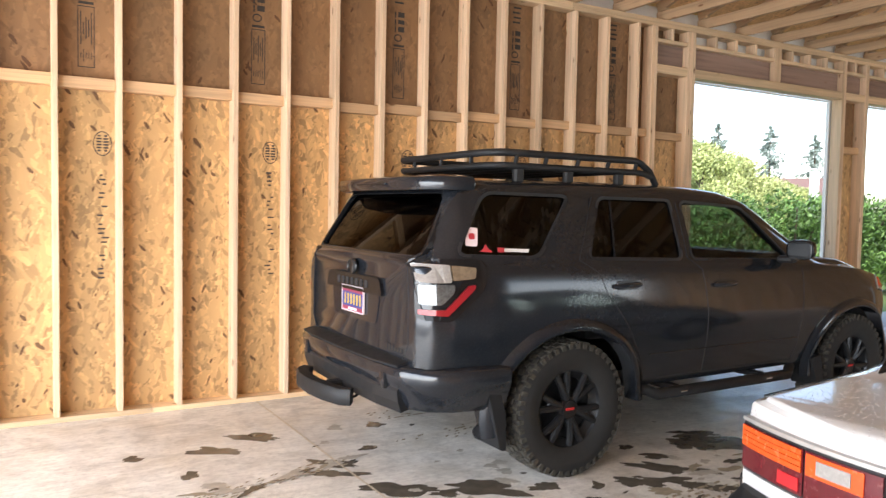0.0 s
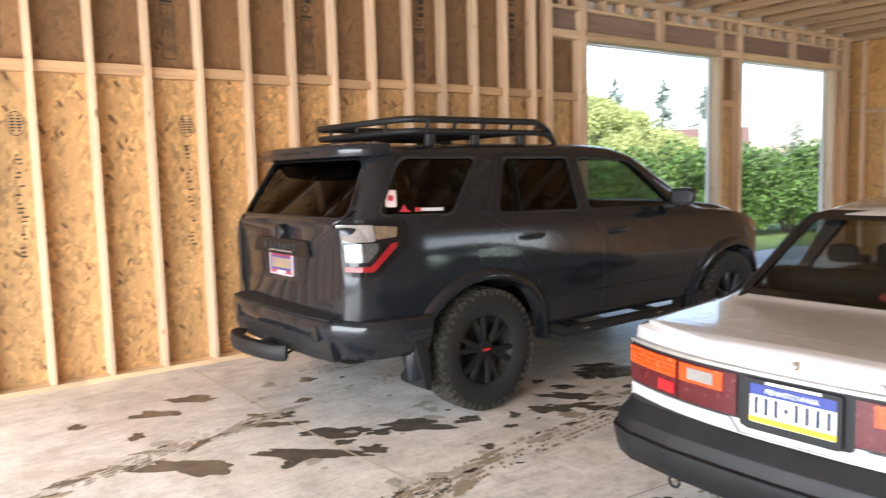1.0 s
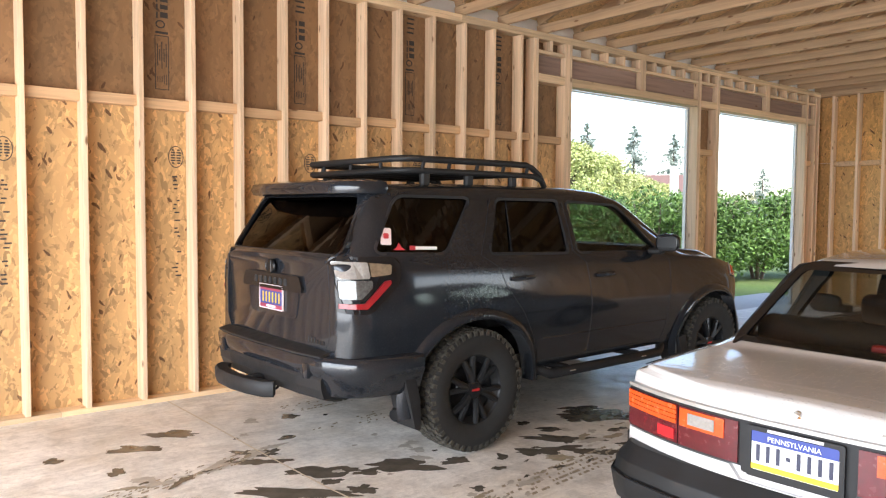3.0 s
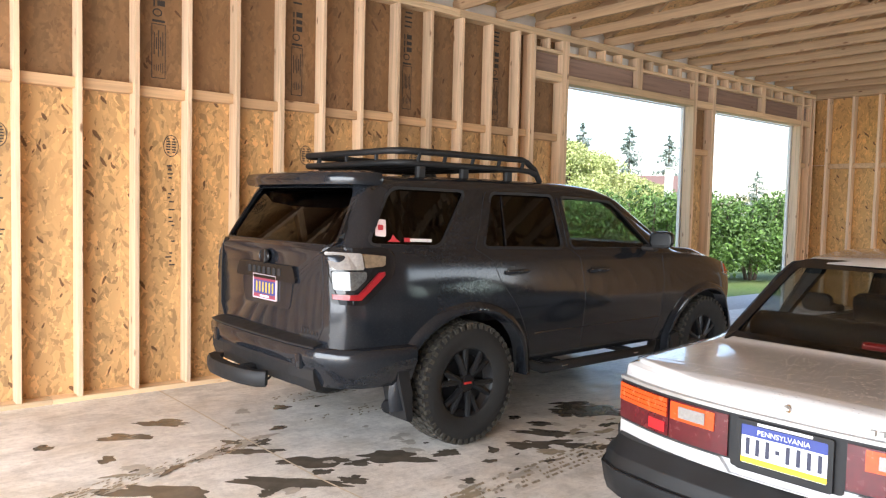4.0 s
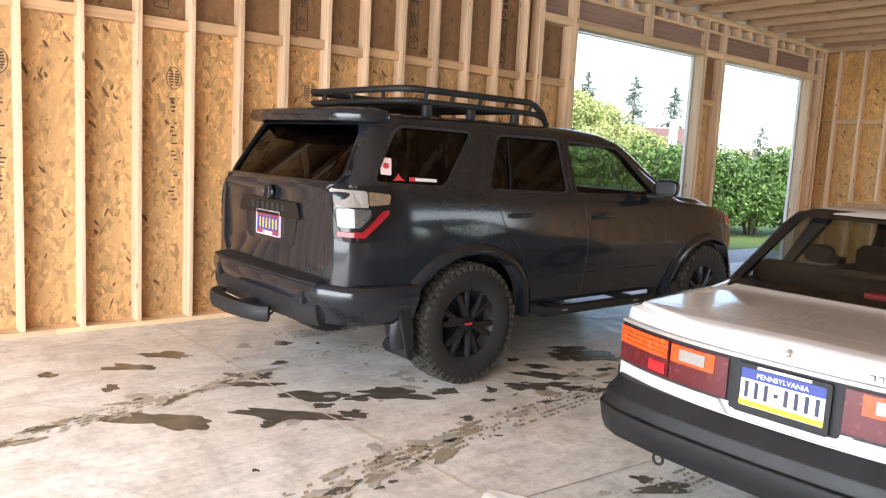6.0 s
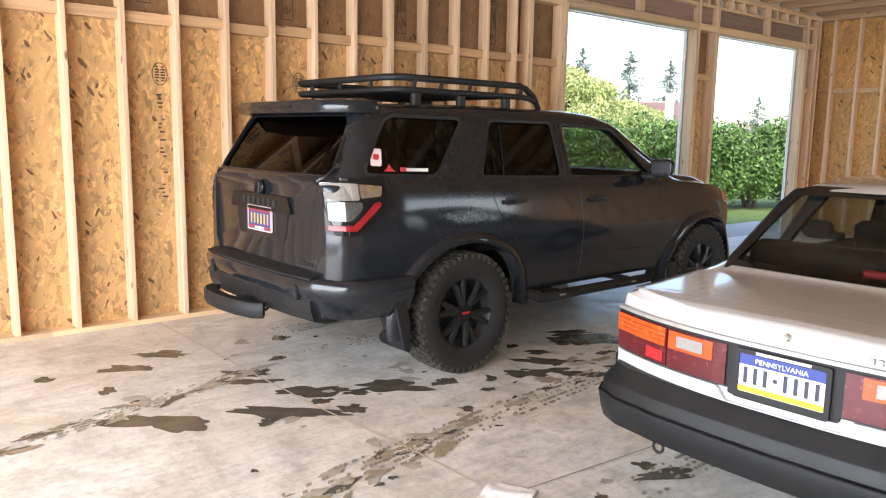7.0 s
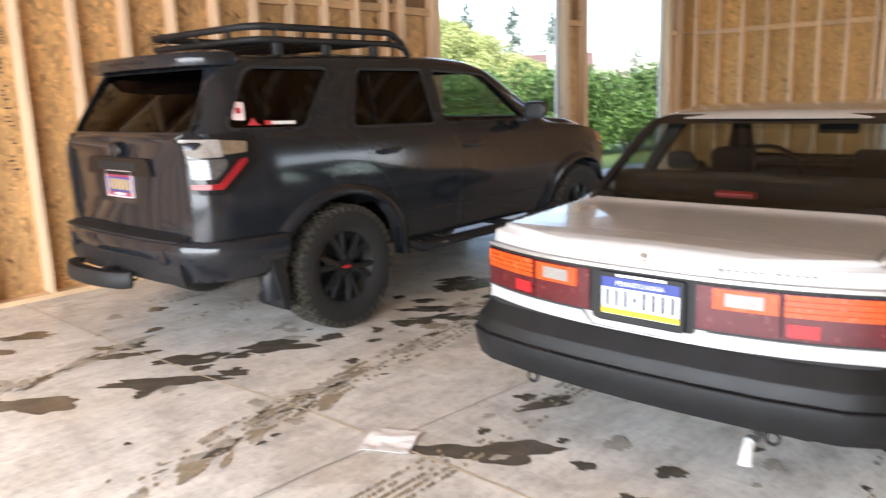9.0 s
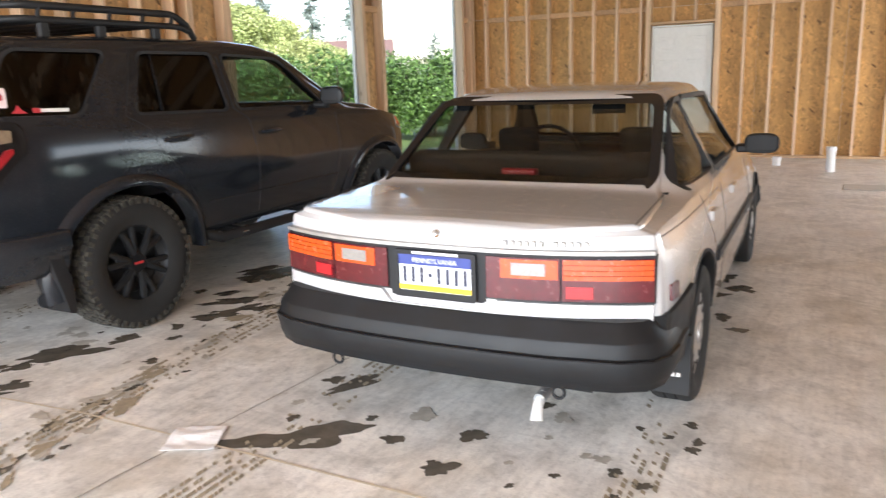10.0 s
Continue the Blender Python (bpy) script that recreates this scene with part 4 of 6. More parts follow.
def build_suv():
    car = empty("suv", pose(2.075, 4.18, 0.0, 0, 0, 1.5))
    tagged(car, "dark grey off-road SUV with roof rack, black wheels and muddy tyres", "car")
    xs = np.concatenate((np.linspace(-0.945, -0.55, 30), np.linspace(-0.52, 1.4, 40), np.linspace(1.43, 2.7, 40), np.linspace(2.73, 3.64, 30)))
    sh = Shape(xs,
               zb=((-0.945, 0.60), (-0.9, 0.52), (-0.6, 0.47), (0, 0.45), (2.8, 0.45), (3.3, 0.5), (3.64, 0.6)),
               ws=((-0.945, 0.72), (-0.93, 0.78), (-0.88, 0.825), (-0.75, 0.85), (-0.4, 0.875), (3.0, 0.875), (3.3, 0.84), (3.5, 0.72), (3.64, 0.5)),
               wm=((-0.945, 0.71), (-0.93, 0.78), (-0.88, 0.835), (-0.78, 0.865), (-0.5, 0.905), (0, 0.92), (2.7, 0.92), (3.1, 0.90), (3.4, 0.80), (3.55, 0.66), (3.64, 0.5)),
               zm=((-1, 0.86), (3.64, 0.86)),
               wb=((-0.945, 0.66), (-0.93, 0.75), (-0.88, 0.80), (-0.75, 0.83), (-0.5, 0.865), (0, 0.88), (2.3, 0.875), (2.9, 0.84), (3.3, 0.78), (3.55, 0.62), (3.64, 0.45)),
               zl=((-0.945, 1.22), (-0.5, 1.235), (0.4, 1.225), (1.2, 1.205), (2.2, 1.18), (2.5, 1.17), (3.0, 1.125), (3.4, 1.05), (3.55, 0.99), (3.64, 0.86)),
               wr=((-0.945, 0.62), (-0.9, 0.70), (-0.6, 0.70), (0, 0.715), (1.2, 0.70), (1.7, 0.67), (2.1, 0.66), (2.55, 0.70), (3.0, 0.66), (3.5, 0.55), (3.64, 0.4)),
               zr=((-0.945, 1.235), (-0.925, 1.25), (-0.90, 1.28), (-0.70, 1.62), (-0.66, 1.66), (-0.5, 1.695), (0.3, 1.715), (1.2, 1.71), (1.55, 1.69), (1.8, 1.635), (2.0, 1.54), (2.2, 1.43), (2.56, 1.23), (2.66, 1.215), (3.0, 1.19), (3.35, 1.12), (3.52, 1.04), (3.64, 0.88)),
               rr=((-1, 0.08), (1.5, 0.09), (2.5, 0.05), (3.64, 0.04)),
               cr=((-1, 0.012), (3.64, 0.02)))
    d_win = round_poly([(-0.725, 1.29), (-0.215, 1.272), (0.09, 1.615), (-0.50, 1.62)], 0.06)
    r_win = round_poly([(0.155, 1.262), (0.935, 1.243), (0.955, 1.61), (0.335, 1.612)], 0.045)
    f_win = round_poly([(1.035, 1.243), (2.08, 1.222), (1.82, 1.50), (1.67, 1.58), (1.055, 1.605)], 0.045)
    back = round_poly([(-0.70, 1.275), (0.70, 1.275), (0.62, 1.62), (-0.62, 1.62)], 0.07)
    front = round_poly([(-0.62, 1.24), (0.62, 1.24), (0.54, 1.60), (-0.54, 1.60)], 0.06)
    cutters = [sh.solid(0.05, 0.55, -0.80, 2.25)]
    for w in (d_win, r_win, f_win):
        cutters.append(prism(w, 1, -1.2, 1.2))
    cutters += [prism(back, 0, -1.3, -0.3), prism(front, 0, 1.3, 2.9)]
    for x in (0.0, 2.79):
        for s in (-1, 1):
            cutters.append(cyl_y(x, 0.40, 0.505, 0.52 * s if s > 0 else -1.2, 1.2 if s > 0 else -0.52, kx=1.04, kz=0.91))
    carve(sh.solid(), cutters, SUV_PAINT, "body", car)
    for s in (-1, 1):
        def on(x, z, o=0.0):
            return (x, s * (sh.side(x, z) + o), z)
        for nm, w, g in (("quarter_window", d_win, PRIVACY), ("rear_door_window", r_win, PRIVACY), ("front_door_window", f_win, TINTED)):
            win = part(nm, drape(grow(w, 0.006), lambda x, z: on(x, z, -0.016), (0, -s * 0.005, 0)), g, car)
            part("window_seal", ring(grow(w, 0.014), grow(w, -0.004), lambda x, z: on(x, z, 0.0015), (0, -s * 0.012, 0)), TRIM, win)
        seam([on(0.36, 1.255, -0.008), on(0.395, 1.43, -0.01), on(0.43, 1.61, -0.012)], car, 0.007, TRIM_GLOSS, "window_divider")
        # doors
        for pts in ([(0.27, 1.62), (0.07, 1.25), (0.21, 1.17), (0.26, 1.05), (0.42, 0.86), (0.56, 0.62), (0.60, 0.50)], [(1.005, 1.60), (0.985, 1.25), (1.10, 1.17), (1.13, 0.9), (1.13, 0.50)], [(2.16, 1.16), (2.14, 0.9), (2.10, 0.6), (2.06, 0.50)]):
            dense = []
            for a, b in zip(pts, pts[1:]):
                for k in range(6):
                    dense.append((a[0] + (b[0] - a[0]) * k / 6, a[1] + (b[1] - a[1]) * k / 6))
            seam([on(x, z, 0.0) for x, z in dense + [pts[-1]]], car)
        seam([on(x, 0.505, 0.0) for x in np.linspace(0.6, 2.06, 14)], car)
        seam([on(x, 0.66, 0.001) for x in np.linspace(0.62, 2.12, 14)], car, 0.006, SUV_PAINT, "lower_crease")
        for hx, hz in ((0.42, 1.095), (1.30, 1.075)):
            h = part("door_handle", tube([on(hx - 0.11, hz - 0.004, 0.004), on(hx - 0.08, hz, 0.034), on(hx + 0.07, hz + 0.004, 0.034), on(hx + 0.11, hz + 0.002, 0.004)], [0.012, 0.015, 0.015, 0.012], 10), SUV_PAINT, car, smooth=50)
            part("handle_recess", drape(round_poly([(hx - 0.09, hz - 0.028), (hx + 0.09, hz - 0.026), (hx + 0.09, hz + 0.03), (hx - 0.09, hz + 0.028)], 0.025), lambda x, z: on(x, z, 0.002), (0, -s * 0.004, 0)), TRIM_GLOSS, h)
            part("handle_lock", box((hx - 0.105, s * (sh.side(hx, hz) + 0.012) - 0.006, hz - 0.012), (hx - 0.085, s * (sh.side(hx, hz) + 0.03) + 0.006, hz + 0.012), 0.004), CHROME, h, "chrome lock cap")
        # wheel arches and mud flaps
        for x, a0, a1 in ((0.0, -2, 192), (2.79, -14, 184)):
            part("wheel_arch", arch(x, 0.40, 0.50, 0.575, a0, a1, lambda xx, zz: sh.side(min(max(xx, -0.62), 3.3), max(zz, 0.5)), 0.034, s, 30, 1.04, 0.91), SUV_PAINT, car, smooth=50)
        part("mud_flap", prism(round_poly([(-0.585, 0.56), (-0.505, 0.235), (-0.465, 0.225), (-0.47, 0.42), (-0.51, 0.56)], 0.015), 1, s * 0.735, s * 0.925), TRIM, car)
        part("mud_flap", prism(round_poly([(2.25, 0.50), (2.33, 0.28), (2.40, 0.30), (2.36, 0.52)], 0.02), 1, s * 0.72, s * 0.93), TRIM, car)
        step = part("running_board", tube([(0.62, s * 0.84, 0.44), (0.70, s * 0.905, 0.405), (2.0, s * 0.905, 0.405), (2.12, s * 0.84, 0.44)], 0.036, 12), TRIM, car, smooth=60)
        for x in (0.9, 1.75):
            part("board_bracket", box((x - 0.03, min(s * 0.6, s * 0.88), 0.40), (x + 0.03, max(s * 0.6, s * 0.88), 0.44), 0.005), TRIM, step)
            part("board_reflector", box((x - 0.03, s * 0.94 - 0.006, 0.405), (x + 0.03, s * 0.94 + 0.006, 0.415), 0.002), CHROME, step)
        mir = part("door_mirror", mirror_shell(), TRIM_GLOSS, car, smooth=60)
        mir.matrix_local = pose(1.95, s * 1.02, 1.30, 0, 0, -10 * s)
        part("mirror_stalk", box((-0.04, -0.17 if s > 0 else 0.05, -0.10), (0.05, -0.05 if s > 0 else 0.17, -0.05), 0.015), TRIM, mir)
        part("mirror_glass", box((-0.064, -0.075, -0.045), (-0.058, 0.075, 0.045), 0.002), TRIM_GLOSS, mir)
        # tail lamp wrapping the corner
        lamp = part("tail_lamp", drape(round_poly([(-0.943, 0.95), (-0.79, 0.94), (-0.585, 1.115), (-0.575, 1.24), (-0.62, 1.266), (-0.942, 1.268)], 0.03), lambda x, z: on(x, z, 0.012), (0.01, -s * 0.04, 0)), TRIM_GLOSS, car, "wrap-round tail lamp with clear and red lenses")
        part("clear_lens", drape(round_poly([(-0.938, 1.145), (-0.79, 1.145), (-0.79, 1.238), (-0.938, 1.243)], 0.012), lambda x, z: on(x, z, 0.03), (0.005, -s * 0.03, 0)), CLEAR_LENS, lamp)
        part("amber_tinted_lens", drape(round_poly([(-0.782, 1.155), (-0.655, 1.165), (-0.645, 1.222), (-0.782, 1.235)], 0.012), lambda x, z: on(x, z, 0.027), (0.005, -s * 0.03, 0)), TAN_LENS, lamp)
        part("reverse_lens", drape(round_poly([(-0.936, 1.03), (-0.845, 1.03), (-0.775, 1.095), (-0.775, 1.135), (-0.936, 1.137)], 0.012), lambda x, z: on(x, z, 0.025), (0.005, -s * 0.03, 0)), GREY_LENS, lamp)
        part("red_lens", drape([(-0.936, 0.978), (-0.815, 0.972), (-0.655, 1.112), (-0.655, 1.132), (-0.69, 1.127), (-0.822, 1.004), (-0.936, 1.004)], lambda x, z: on(x, z, 0.022), (0.005, -s * 0.03, 0)), CHEVRON_RED, lamp)
        hl = part("headlamp", drape(round_poly([(3.20, 0.97), (3.58, 0.90), (3.56, 1.0), (3.28, 1.075)], 0.03), lambda x, z: on(x, z, 0.012), (-0.02, -s * 0.05, 0)), HEADLAMP, car, "clear headlamp with amber corner")
        part("turn_lens", drape(round_poly([(3.22, 0.99), (3.31, 0.97), (3.33, 1.05), (3.28, 1.055)], 0.01), lambda x, z: on(x, z, 0.02), (-0.01, -s * 0.03, 0)), AMBER, hl)
        for x in (0.0, 2.79):
            suv_wheel(car, x, s * 0.80, s)
    for x in (0.0, 2.79):
        part("axle", tube([(x, -0.7, 0.38), (x, -0.1, 0.37), (x, 0.1, 0.37), (x, 0.7, 0.38)], [0.05, 0.07, 0.07, 0.05], 12), TRIM, car)
    part("underbody", box((-0.7, -0.5, 0.40), (3.2, 0.5, 0.47), 0.03), TRIM, car)
    # glass front and back
    def back_at(y, z, o=0.0):
        return (sh.roof_x(z, -0.92, -0.62) + o + 0.05 * abs(y) ** 2, y, z)
    bw = part("rear_window", drape(grow(back, 0.01), lambda y, z: back_at(y, z, 0.02), (0.005, 0, 0)), PRIVACY, car, "dark privacy glass in the tailgate")
    part("window_seal", ring(grow(back, 0.022), grow(back, -0.004), lambda y, z: back_at(y, z, -0.004), (0.03, 0, 0)), TRIM_GLOSS, bw)
    part("windscreen", drape(grow(front, 0.01), lambda y, z: (sh.roof_x(z, 1.6, 2.54) - 0.03, y, z), (-0.005, 0, 0)), CLEAR, car)
    # roof spoiler
    sp = sweep([(-0.55, -0.66), (-0.68, -0.66), (-0.76, -0.60), (-0.80, -0.3), (-0.81, 0.0), (-0.80, 0.3), (-0.76, 0.60), (-0.68, 0.66), (-0.55, 0.66)][::-1], [(-0.25, 1.66), (0.0, 1.628), (0.028, 1.636), (0.042, 1.672), (0.025, 1.708), (-0.05, 1.722), (-0.3, 1.728)])
    spo = part("roof_spoiler", sp, SUV_PAINT, car, smooth=50)
    part("brake_lamp", box((-0.856, -0.2, 1.664), (-0.840, 0.2, 1.678), 0.003), TRIM_GLOSS, spo)
    # rear face: plate recess, garnish, emblem, plate
    xr = -0.945
    g = part("tailgate_garnish", prism(round_poly([(-0.40, 1.03), (0.40, 1.03), (0.36, 1.13), (-0.36, 1.13)], 0.03), 0, xr - 0.022, xr + 0.02), TRIM_GLOSS, car, "black garnish over the number plate")
    for k in range(7):
        part("letter_bar", box((xr - 0.025, 0.2 - k * 0.066 - 0.018, 1.062), (xr - 0.021, 0.2 - k * 0.066 + 0.018, 1.105), 0.004), TRIM, g)
    em = lathe([(0.045, 0.0), (0.06, 0.0), (0.064, 0.012), (0.056, 0.02), (0.045, 0.012)], 28)
    em.transform(pose(xr - 0.012, 0, 1.175, 0, 0, 90) @ Matrix.Diagonal((1.0, 1, 0.78, 1)))
    part("emblem_ring", em, TRIM_GLOSS, car, smooth=50)
    part("emblem_bar", box((xr - 0.026, -0.012, 1.13), (xr - 0.01, 0.012, 1.215), 0.005), TRIM_GLOSS, car)
    part("tailgate_recess", prism(round_poly([(-0.30, 0.86), (0.30, 0.86), (0.34, 1.035), (-0.34, 1.035)], 0.04), 0, xr - 0.006, xr + 0.02), SUV_PAINT, car)
    pl = part("number_plate", box((xr - 0.018, -0.152, 0.875), (xr - 0.010, 0.152, 1.027), 0.003), PLATE_BLUE, car, "blue and maroon number plate with yellow characters")
    part("plate_band", box((xr - 0.0195, -0.148, 0.99), (xr - 0.0175, 0.148, 1.023)), PLATE_MAROON, pl)
    part("plate_band", box((xr - 0.0195, -0.148, 0.879), (xr - 0.0175, 0.148, 0.902)), PLATE_MAROON, pl)
    part("plate_frame", ring(round_poly([(-0.156, 0.871), (0.156, 0.871), (0.156, 1.031), (-0.156, 1.031)], 0.01), round_poly([(-0.150, 0.877), (0.150, 0.877), (0.150, 1.025), (-0.150, 1.025)], 0.008), lambda y, z: (xr - 0.022, y, z), (0.012, 0, 0)), STICK_PINK, pl)
    for k in range(6):
        part("plate_character", box((xr - 0.0205, 0.107 - k * 0.043 - 0.0065, 0.915), (xr - 0.0175, 0.107 - k * 0.043 + 0.0065, 0.98), 0.0), PLATE_YELLOW, pl)
    part("plate_character", box((xr - 0.0205, -0.06, 0.883), (xr - 0.019, 0.06, 0.897)), STICK_WHITE, pl)
    pl.location.z = 0.025
    for k in range(6):
        part("badge_letter", box((xr - 0.008, -0.44 - k * 0.034 - 0.013, 0.745 + (0 if k < 3 else 0.0)), (xr - 0.0, -0.44 - k * 0.034 + 0.013, 0.745 + (0.035 if k < 3 else 0.024)), 0.003), TRIM_GLOSS, car)
    # tailgate outline
    seam([(xr - 0.001, y, z) for y, z in ((-0.66, 1.22), (-0.68, 1.05), (-0.68, 0.80), (-0.62, 0.70), (0.62, 0.70), (0.68, 0.80), (0.68, 1.05), (0.66, 1.22))], car)
    # bumper
    plan = [(-0.46, -0.91), (-0.60, -0.905), (-0.78, -0.875), (-0.90, -0.80), (-0.97, -0.68), (-1.00, -0.45), (-1.01, 0), (-1.00, 0.45), (-0.97, 0.68), (-0.90, 0.80), (-0.78, 0.875), (-0.60, 0.905), (-0.46, 0.91)][::-1]
    bp = part("rear_bumper", sweep(plan, [(-0.12, 0.50), (-0.03, 0.455), (0.0, 0.50), (0.02, 0.55), (0.045, 0.60), (0.05, 0.665), (0.03, 0.69), (-0.10, 0.705)]), SUV_PAINT, car, smooth=45)
    part("bumper_step", sweep([(x - 0.0, y) for x, y in plan[4:9]], [(-0.08, 0.70), (0.042, 0.685), (0.045, 0.697), (-0.06, 0.722)]), TRIM, bp, "ribbed black step pad")
    part("bumper_insert", sweep(plan[4:9], [(-0.05, 0.455), (0.012, 0.44), (0.034, 0.50), (0.04, 0.56), (0.03, 0.575), (-0.02, 0.57)]), TRIM, bp)
    for s in (-1, 1):
        part("bumper_corner", box((-1.045, s * 0.56 - 0.03, 0.555), (-1.0, s * 0.56 + 0.03, 0.645), 0.014, 2), SUV_PAINT, bp, smooth=50)
    # hitch with step
    h = part("tow_hitch", box((-1.12, -0.035, 0.42), (-0.85, 0.035, 0.49), 0.008), TRIM, car)
    part("hitch_step", sweep([(-1.10, -0.29), (-1.15, -0.25), (-1.19, -0.10), (-1.21, 0.08), (-1.20, 0.28), (-1.15, 0.42), (-1.09, 0.47)][::-1], [(-0.06, 0.405), (0.0, 0.40), (0.012, 0.42), (0.012, 0.475), (0.0, 0.495), (-0.07, 0.49)]), TRIM, h, "curved black hitch step", smooth=50)
    part("hitch_pin", tube([(-1.07, -0.09, 0.455), (-1.07, 0.09, 0.455)], 0.011, 10), CHROME, h)
    part("safety_loop", tube([(-0.99 + 0.03 * math.cos(a), -0.1, 0.44 + 0.04 * math.sin(a)) for a in np.linspace(0, 6.0, 14)], 0.008, 8), TRIM, h)
    # exhaust
    ex = part("exhaust_pipe", tube([(0.1, -0.45, 0.44), (-0.15, -0.55, 0.40), (-0.34, -0.64, 0.345), (-0.46, -0.72, 0.315)], 0.034, 14), STEEL, car, smooth=60)
    part("exhaust_tip", tube([(-0.42, -0.695, 0.325), (-0.54, -0.775, 0.295)], 0.042, 16), TRIM_GLOSS, ex, smooth=60)
    part("spare_wheel", lathe([(0.2, -0.1), (0.33, -0.11), (0.36, -0.06), (0.36, 0.06), (0.33, 0.1), (0.2, 0.1)], 32), RUBBER, car, smooth=40).matrix_local = pose(-0.45, 0, 0.44, 90, 0, 0)
    # roof rack: two rails all round, posts and cross bars
    rk = empty("roof_rack")
    rk.parent = car
    rk["label"] = "black tubular roof rack with two rails"
    def loop(z, g, nose):
        side = [(-0.33, 0.0), (-0.36, 0.50 + g), (-0.30, 0.59 + g), (-0.1, 0.60 + g), (0.5, 0.60 + g), (0.74, 0.60 + g), (nose, 0.57 + g)]
        return [(x, -y, z - (0.05 if x == nose else 0)) for x, y in side[1:]][::-1] + [(x, y, z - (0.05 if x == nose else 0)) for x, y in side[1:]]
    part("upper_rail", tube([(0.97, -0.58, 1.715), (0.90, -0.59, 1.80), (0.80, -0.605, 1.85)] + loop(1.865, 0.01, 0.70)[1:-1] + [(0.80, 0.605, 1.85), (0.90, 0.59, 1.80), (0.97, 0.60, 1.715)], 0.022, 10), TRIM, rk, smooth=60)
    part("lower_rail", tube([(0.90, -0.6, 1.765), (0.84, -0.60, 1.785)] + loop(1.79, 0.01, 0.70)[1:-1] + [(0.84, 0.60, 1.785), (0.90, 0.6, 1.765)], 0.020, 10), TRIM, rk, smooth=60)
    for s in (-1, 1):
        for x in (-0.22, 0.0, 0.25, 0.5, 0.74):
            part("rack_post", tube([(x, s * 0.61, 1.79), (x + 0.02, s * 0.612, 1.865)], 0.013, 8), TRIM, rk)
        for x in (-0.18, 0.2, 0.62):
            part("rack_foot", box((x - 0.035, s * 0.59 - 0.022, 1.69), (x + 0.035, s * 0.59 + 0.022, 1.785), 0.012), TRIM, rk)
    for x in (-0.2, 0.0, 0.2, 0.4, 0.6):
        part("cross_bar", tube([(x, -0.60, 1.785), (x, 0.60, 1.785)], 0.016, 8), TRIM, rk)
    for y in (-0.35, 0.0, 0.35):
        part("rack_post", tube([(-0.355, y, 1.79), (-0.355, y, 1.865)], 0.013, 8), TRIM, rk)
    # stickers on the quarter glass
    def sideq(x, z, o=0.0):
        return (x, -(sh.side(x, z) + o), z)
    st = lambda p, m, lb: part("sticker", drape(p, lambda x, z: sideq(x, z, -0.012), (0, -0.0015, 0)), m, car, lb)
    a = st(round_poly([(-0.665, 1.335), (-0.595, 1.33), (-0.575, 1.43), (-0.645, 1.435)], 0.012), STICK_PINK, "pale pink sticker with a red shape")
    part("sticker_mark", drape(round_poly([(-0.642, 1.37), (-0.607, 1.368), (-0.60, 1.40), (-0.635, 1.402)], 0.01), lambda x, z: sideq(x, z, -0.0095), (0, -0.001, 0)), STICK_RED, a)
    st([(-0.59, 1.302), (-0.505, 1.299), (-0.53, 1.317), (-0.545, 1.345), (-0.565, 1.317)], STICK_RED, "small red and white triangular sticker")
    b = st([(-0.475, 1.302), (-0.27, 1.296), (-0.265, 1.315), (-0.47, 1.321)], STICK_WHITE, "strip sticker with a red square")
    part("sticker_mark", drape([(-0.476, 1.299), (-0.434, 1.298), (-0.432, 1.324), (-0.474, 1.325)], lambda x, z: sideq(x, z, -0.0095), (0, -0.001, 0)), STICK_RED, b)
    # cabin
    for s in (-1, 1):
        seat(car, 1.35, s * 0.40, 0.72, 0.48, 0.55)
        seat(car, 0.45, s * 0.36, 0.72, 0.55, 0.52)
    part("dashboard", box((1.98, -0.74, 0.85), (2.25, 0.74, 1.17), 0.06, 3), TRIM, car, smooth=60)
    part("steering_wheel", tube(torus_path((1.80, 0.38, 1.10), 0.18, -25), 0.016, 8, closed=True), TRIM, car, smooth=60)
    return car
build_suv()

# ---- white saloon ----
def saloon_wheel(parent, x, y, s, R=0.298):
    wh = part("wheel", lathe([(0.10, -0.07), (0.185, -0.075), (0.186, 0.055), (0.178, 0.07), (0.15, 0.076), (0.10, 0.07), (0.05, 0.078), (0.02, 0.08)], 40), SILVER, parent, "steel wheel with a silver trim disc", smooth=35)
    wh.matrix_local = pose(x, y, R) @ Matrix.Scale(s, 4, (0, 1, 0))
    tb = lathe([(0.182, -0.07), (0.22, -0.09), (0.27, -0.092), (R - 0.008, -0.08), (R, -0.06), (R, -0.028), (R - 0.008, -0.026), (R - 0.008, -0.02), (R, -0.018), (R, 0.018), (R - 0.008, 0.02), (R - 0.008, 0.026), (R, 0.028), (R, 0.06), (R - 0.008, 0.08), (0.27, 0.092), (0.22, 0.09), (0.182, 0.07), (0.182, -0.07)], 56, cap=False)
    part("tyre", tb, RUBBER, wh, smooth=35)
    for k in range(12):
        b = box((0.125, 0.068, -0.014), (0.165, 0.078, 0.014), 0.003)
        b.transform(pose(0, 0, 0, 0, 30 * k, 0))
        part("cover_slot", b, TRIM, wh)
    part("hub_cap", lathe([(0.05, 0.07), (0.048, 0.086), (0.03, 0.09)], 24), SILVER, wh, smooth=35)

